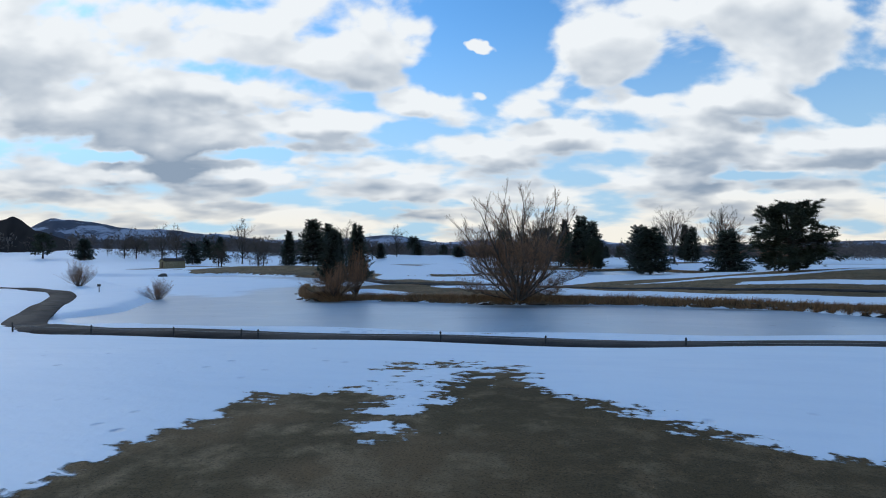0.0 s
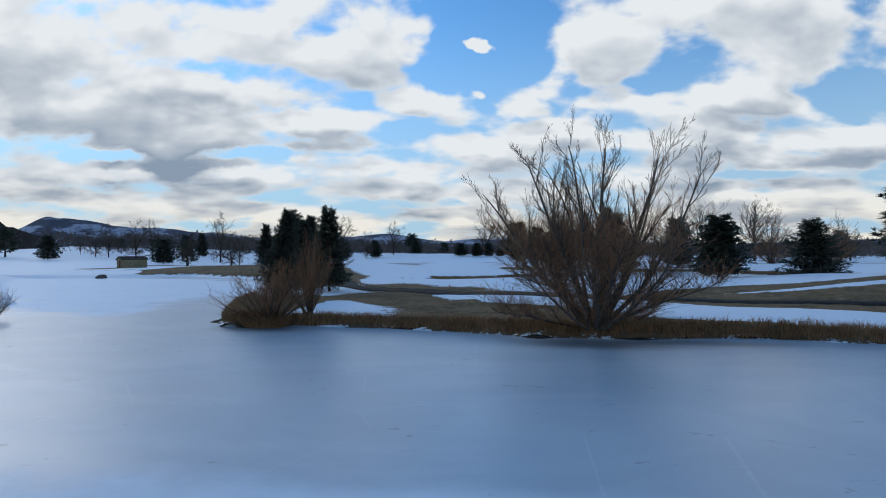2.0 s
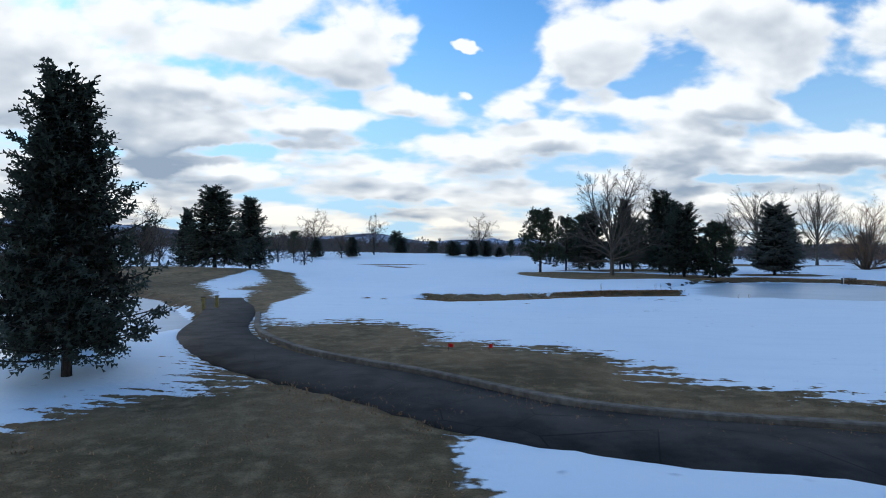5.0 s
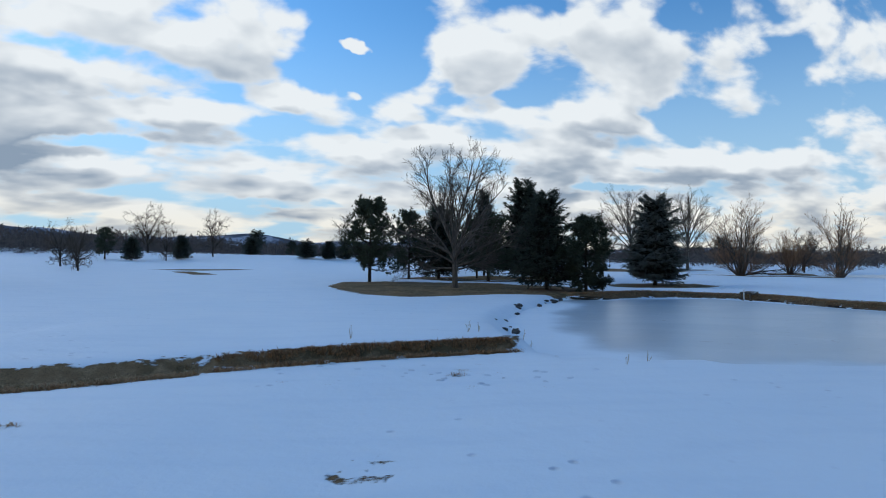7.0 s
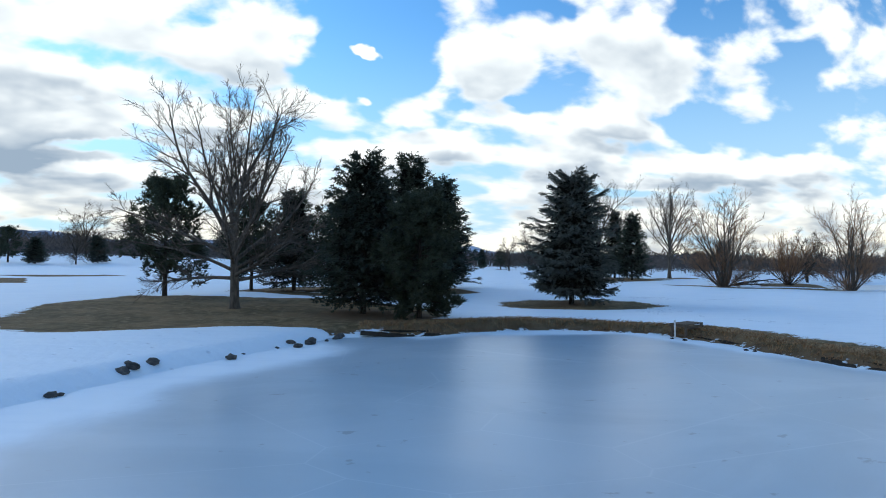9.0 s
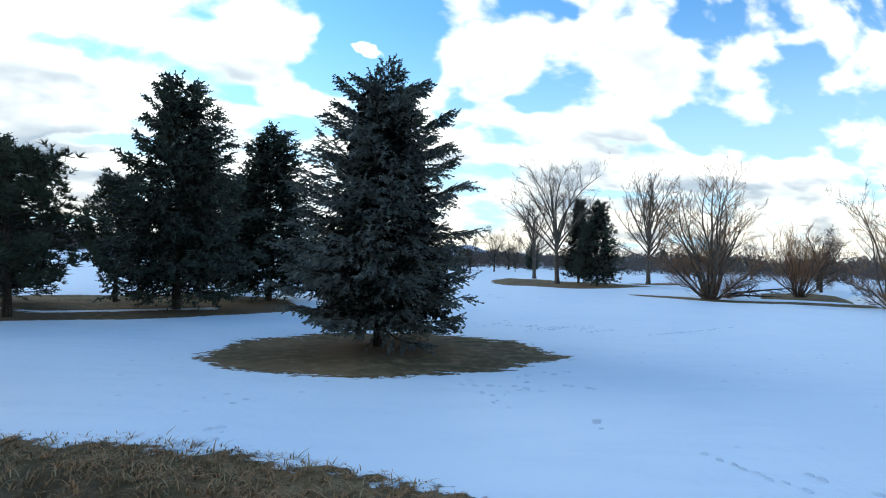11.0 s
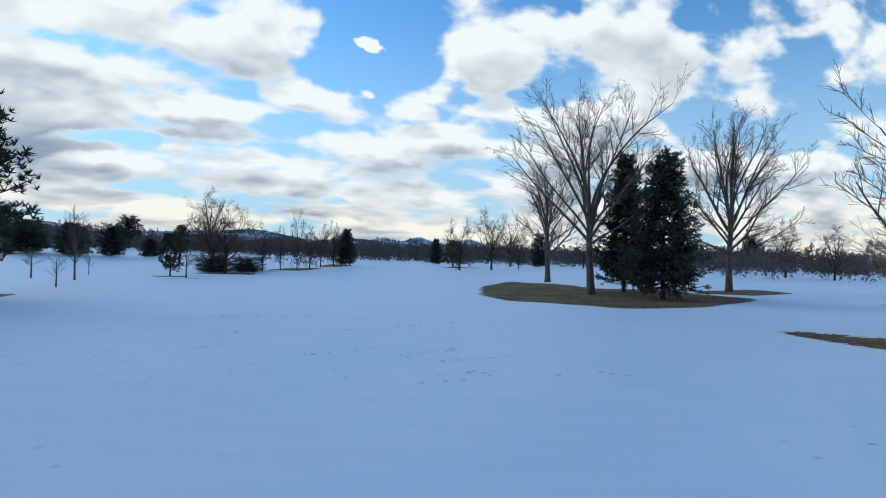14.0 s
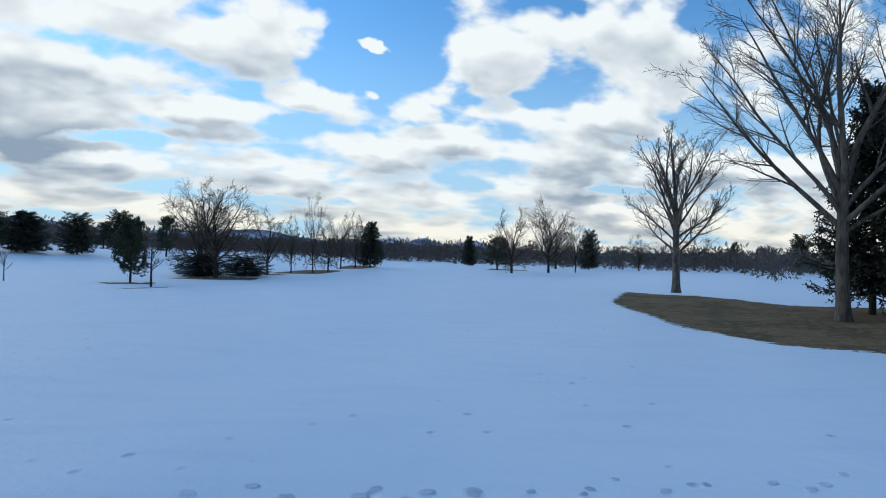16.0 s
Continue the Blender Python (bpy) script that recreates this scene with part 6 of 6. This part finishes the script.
def fallen_limb(x, y, length, turn, seed):
    """A broken willow limb that lies on the bank, with side branches."""
    r = np.random.default_rng(seed)
    ob = base("fallen_limb", x, y, float(ground_height(x, y)), turn, "dark broken willow limb lying on the bank", "fallen limb", "fallen limbs")
    p, q = stems(r, [(0, 0, 0.10)], [(1, 0, 0.10)], [length], [0.16], 10, 0.06, 0, 0.25)
    l1, r1 = grow(r, p, q, 9, 0.2, 48, 0.42, 0.10, 6, 0.10, 0.5, 0.3, 0.02)
    l2, r2 = grow(r, l1, r1, 6, 0.2, 40, 0.5, 0.10, 4, 0.12, 0.6, 0.4, 0.012)
    v, f = tubes(p, q, 8)
    solid("stem", v, [f], BARK_DARK, ob, smooth=True)
    v, f = join([tubes(l1, r1, 5), tubes(l2, r2, 3)])
    solid("side_branch", v, f, TWIG_BROWN, ob)
    return ob


fallen_limb(61.5, 183.0, 6.5, 22, 3)
fallen_limb(64.0, 187.0, 7.0, -8, 4)

# small dark sign post by the first pond
sign = base("marker_post", -40.0, 53.0, float(ground_height(-40.0, 53.0)), 20, "short dark marker post standing in the snow", "marker post")
part("post", box_at(bmesh.new(), 0, 0, 0.40, 0.07, 0.07, 0.95), POST_DARK, sign)
part("plate", box_at(bmesh.new(), 0, -0.05, 0.80, 0.34, 0.03, 0.26), POST_DARK, sign)

# red markers on the brown grass
for k, (x, y) in enumerate(((-8.4, 74.6), (-7.15, 74.5))):
    ob = base("marker_flag", x, y, float(ground_height(x, y)), k * 50, "small red marker flag stuck in brown grass", "flag", "red marker flags")
    bm = bmesh.new()
    bmesh.ops.create_cone(bm, cap_ends=True, segments=6, radius1=0.006, radius2=0.006, depth=0.34, matrix=Matrix.Translation((0, 0, 0.08)))
    part("wire", bm, POST_DARK, ob)
    bm = bmesh.new()
    for i in range(4):
        for j in range(2):
            bm.verts.new((0.05 * i, 0.02 * math.sin(i * 2.0), 0.12 + 0.11 * j))
    bm.verts.ensure_lookup_table()
    for i in range(3):
        bm.faces.new([bm.verts[i * 2], bm.verts[i * 2 + 2], bm.verts[i * 2 + 3], bm.verts[i * 2 + 1]])
    bmesh.ops.solidify(bm, geom=bm.faces[:], thickness=0.006)
    part("cloth", bm, RED_FLAG, ob)

# short marker posts by the narrow end of the second path
for k, (x, y) in enumerate(((-23.2, 85.5), (-22.9, 86.3))):
    ob = base("marker_post", x, y, float(ground_height(x, y)), 20, "short yellow-brown wooden post beside the cart path", "post", "path posts")
    part("shaft", box_at(bmesh.new(), 0, 0, 0.28, 0.16, 0.16, 0.7, 0, 0.02), GREEN_TOP, ob)
    part("top_board", box_at(bmesh.new(), 0, 0, 0.64, 0.22, 0.2, 0.05, 0, 0.01), OLD_WOOD, ob)


# pump shed beyond the pond
def build_shed(x, y, turn):
    z = float(ground_height(x, y)) - 0.1
    shed = base("pump_shed", x, y, z, turn, "small tan shed with a brown shingle roof beside the pond", "shed")
    L, W, H = 5.6, 3.2, 2.1
    for name, sx, px_, py_, sy in (("front_wall", L, 0, -W / 2, 0.12), ("back_wall", L, 0, W / 2, 0.12), ("end_wall", 0.12, L / 2, 0, W - 0.13), ("end_wall", 0.12, -L / 2, 0, W - 0.13)):
        part(name, box_at(bmesh.new(), px_, py_, H / 2, sx, sy, H), SHED_WALL, shed)
    for side in (-1, 1):
        bm = bmesh.new()
        m = Matrix.Translation((0, side * 0.86, H + 0.42)) @ Euler((radians(-24 * side), 0, 0)).to_matrix().to_4x4() @ Matrix.Diagonal((L + 0.6, 2.0, 0.09, 1))
        bmesh.ops.create_cube(bm, size=1, matrix=m)
        part("roof", bm, SHED_ROOF, shed)
        bm = bmesh.new()
        tri = [bm.verts.new((side * (L / 2 + dx), yy, zz)) for dx in (-0.05, 0.05) for yy, zz in ((-W / 2, H), (W / 2, H), (0, H + 0.72))]
        bm.faces.new(tri[:3]), bm.faces.new(tri[3:])
        for a, b in ((0, 1), (1, 2), (2, 0)):
            bm.faces.new((tri[a], tri[b], tri[b + 3], tri[a + 3]))
        part("gable", bm, SHED_WALL, shed)
    door = part("door", box_at(bmesh.new(), -L / 2 - 0.09, -0.2, 0.95, 0.06, 0.9, 1.9), SHED_DOOR, shed)
    part("handle", box_at(bmesh.new(), -L / 2 - 0.14, 0.12, 0.95, 0.05, 0.04, 0.14), POST_DARK, door)
    return shed


build_shed(-96, 143, 62)

# a pin far down the fairway
pin = base("golf_pin", 22.5, 262, float(ground_height(22.5, 262)), 0, "thin golf pin on the snowy green", "golf pin")
bm = bmesh.new()
bmesh.ops.create_cone(bm, cap_ends=True, segments=6, radius1=0.02, radius2=0.015, depth=2.2, matrix=Matrix.Translation((0, 0, 1.0)))
part("pole", bm, PIPE_WHITE, pin)


# ---- footprints trodden into the snow ----
def build_tracks(paths, seed):
    """Hollows with a raised rim, in pairs along plan lines."""
    rng = np.random.default_rng(seed)
    V, F, n = [], [], 0
    ring = np.arange(8) * 2 * np.pi / 8
    for ax, ay, bx, by, step, stray in paths:
        length = math.hypot(bx - ax, by - ay)
        for k in range(max(2, int(length / step))):
            s = (k + rng.random() * 0.6) * step / length
            x, y = ax + (bx - ax) * s + rng.normal() * stray, ay + (by - ay) * s + rng.normal() * stray
            turn, size = math.atan2(by - ay, bx - ax) + rng.normal() * 0.3, rng.uniform(0.035, 0.08)
            z = float(ground_height(np.array([x]), np.array([y]))[0]) + 0.05
            for r, h in ((1.45, -0.02), (1.0, 0.022), (0.55, 0.006)):
                u, w = np.cos(ring) * size * 1.3 * r, np.sin(ring) * size * 0.85 * r
                V.append(np.stack([x + u * math.cos(turn) - w * math.sin(turn), y + u * math.sin(turn) + w * math.cos(turn), z + h + rng.normal(size=8) * 0.004], -1))
            j = np.arange(8)
            for o in (0, 8):
                F.append(np.stack([n + o + j, n + o + (j + 1) % 8, n + o + 8 + (j + 1) % 8, n + o + 8 + j], -1))
            F.append(np.stack([n + 16 + j[:4], n + 16 + (j[:4] + 1) % 8, n + 16 + 7 - (j[:4] + 1) % 8, n + 16 + 7 - j[:4]], -1)[:3])
            n += 24
    return tagged(solid("footprints", np.concatenate(V), [np.concatenate(F)], TRODDEN_SHADE, smooth=True), "footprints trodden into the soft snow, hollow shade in their grey", "footprints", kind="stuff")


build_tracks([(22.7, 185.5, 26.6, 186.7, 0.3, 0.16), (25.2, 186.7, 30.0, 187.4, 0.3, 0.16), (30.0, 187.4, 35.9, 187.9, 0.5, 0.14), (29.8, 181.8, 31.8, 182.6, 0.34, 0.08), (31.8, 182.6, 34.4, 183.8, 0.34, 0.08), (34.4, 183.8, 37.2, 185.7, 0.4, 0.06), (30.9, 184.7, 32.1, 186.1, 0.3, 0.08), (32.1, 186.1, 32.1, 187.3, 0.3, 0.08), (26.8, 181.8, 27.9, 182.7, 0.5, 0.4), (26.8, 182.5, 29.5, 181.7, 0.5, 0.35), (40.8, 149.9, 46.2, 153.7, 0.36, 0.06), (35.5, 149.8, 38.8, 152.0, 0.4, 0.3)], 31)
build_tracks([(32.3, 152.4, 36.5, 150.9, 0.45, 0.4), (27.7, 177.1, 28.7, 178.9, 0.35, 0.08), (31.6, 176.6, 34.1, 179.1, 0.4, 0.12), (36.5, 173.6, 34.9, 173.2, 0.5, 0.1), (33.8, 138.8, 35.0, 138.0, 0.3, 0.05), (31.6, 139.0, 33.1, 138.0, 0.3, 0.2), (32.8, 139.8, 34.8, 140.8, 0.3, 0.2), (32.0, 137.4, 33.1, 139.1, 0.4, 0.2), (-1.5, 21.9, -0.7, 22.4, 0.25, 0.2), (0.3, 22.6, 2.1, 22.5, 0.3, 0.2)], 32)
build_tracks([(25.7, 133.2, 26.4, 135.0, 0.25, 0.22), (30.9, 139.0, 32.7, 136.2, 0.4, 0.3), (33.4, 134.8, 34.6, 135.5, 0.35, 0.15), (35.0, 133.2, 35.9, 131.6, 0.22, 0.06), (36.2, 132.6, 36.8, 131.4, 0.4, 0.1),
              (34.7, 149.8, 38.9, 152.6, 0.28, 0.18), (37.6, 149.7, 39.8, 151.7, 0.25, 0.10), (40.7, 149.7, 47.2, 154.4, 0.38, 0.12), (30.2, 151.5, 33.5, 151.8, 0.35, 0.4), (32.3, 152.4, 37.0, 156.2, 0.5, 0.35),
              (35.0, 151.5, 37.4, 150.9, 0.25, 0.3), (30.7, 149.9, 31.8, 151.1, 0.3, 0.2), (34.3, 176.9, 37.1, 179.1, 0.3, 0.12), (35.9, 176.3, 38.4, 177.3, 0.28, 0.10), (36.4, 174.7, 37.6, 174.3, 0.25, 0.15),
              (39.0, 174.0, 39.4, 174.4, 0.2, 0.08), (40.2, 174.6, 41.2, 174.2, 0.3, 0.08), (-3.0, 25.2, 1.5, 24.2, 0.35, 0.25), (1.0, 25.4, 6.0, 24.0, 0.35, 0.3), (1.5, 95.0, 6.5, 96.5, 0.45, 0.5), (-1.0, 97.5, 4.0, 95.0, 0.5, 0.5)], 12)
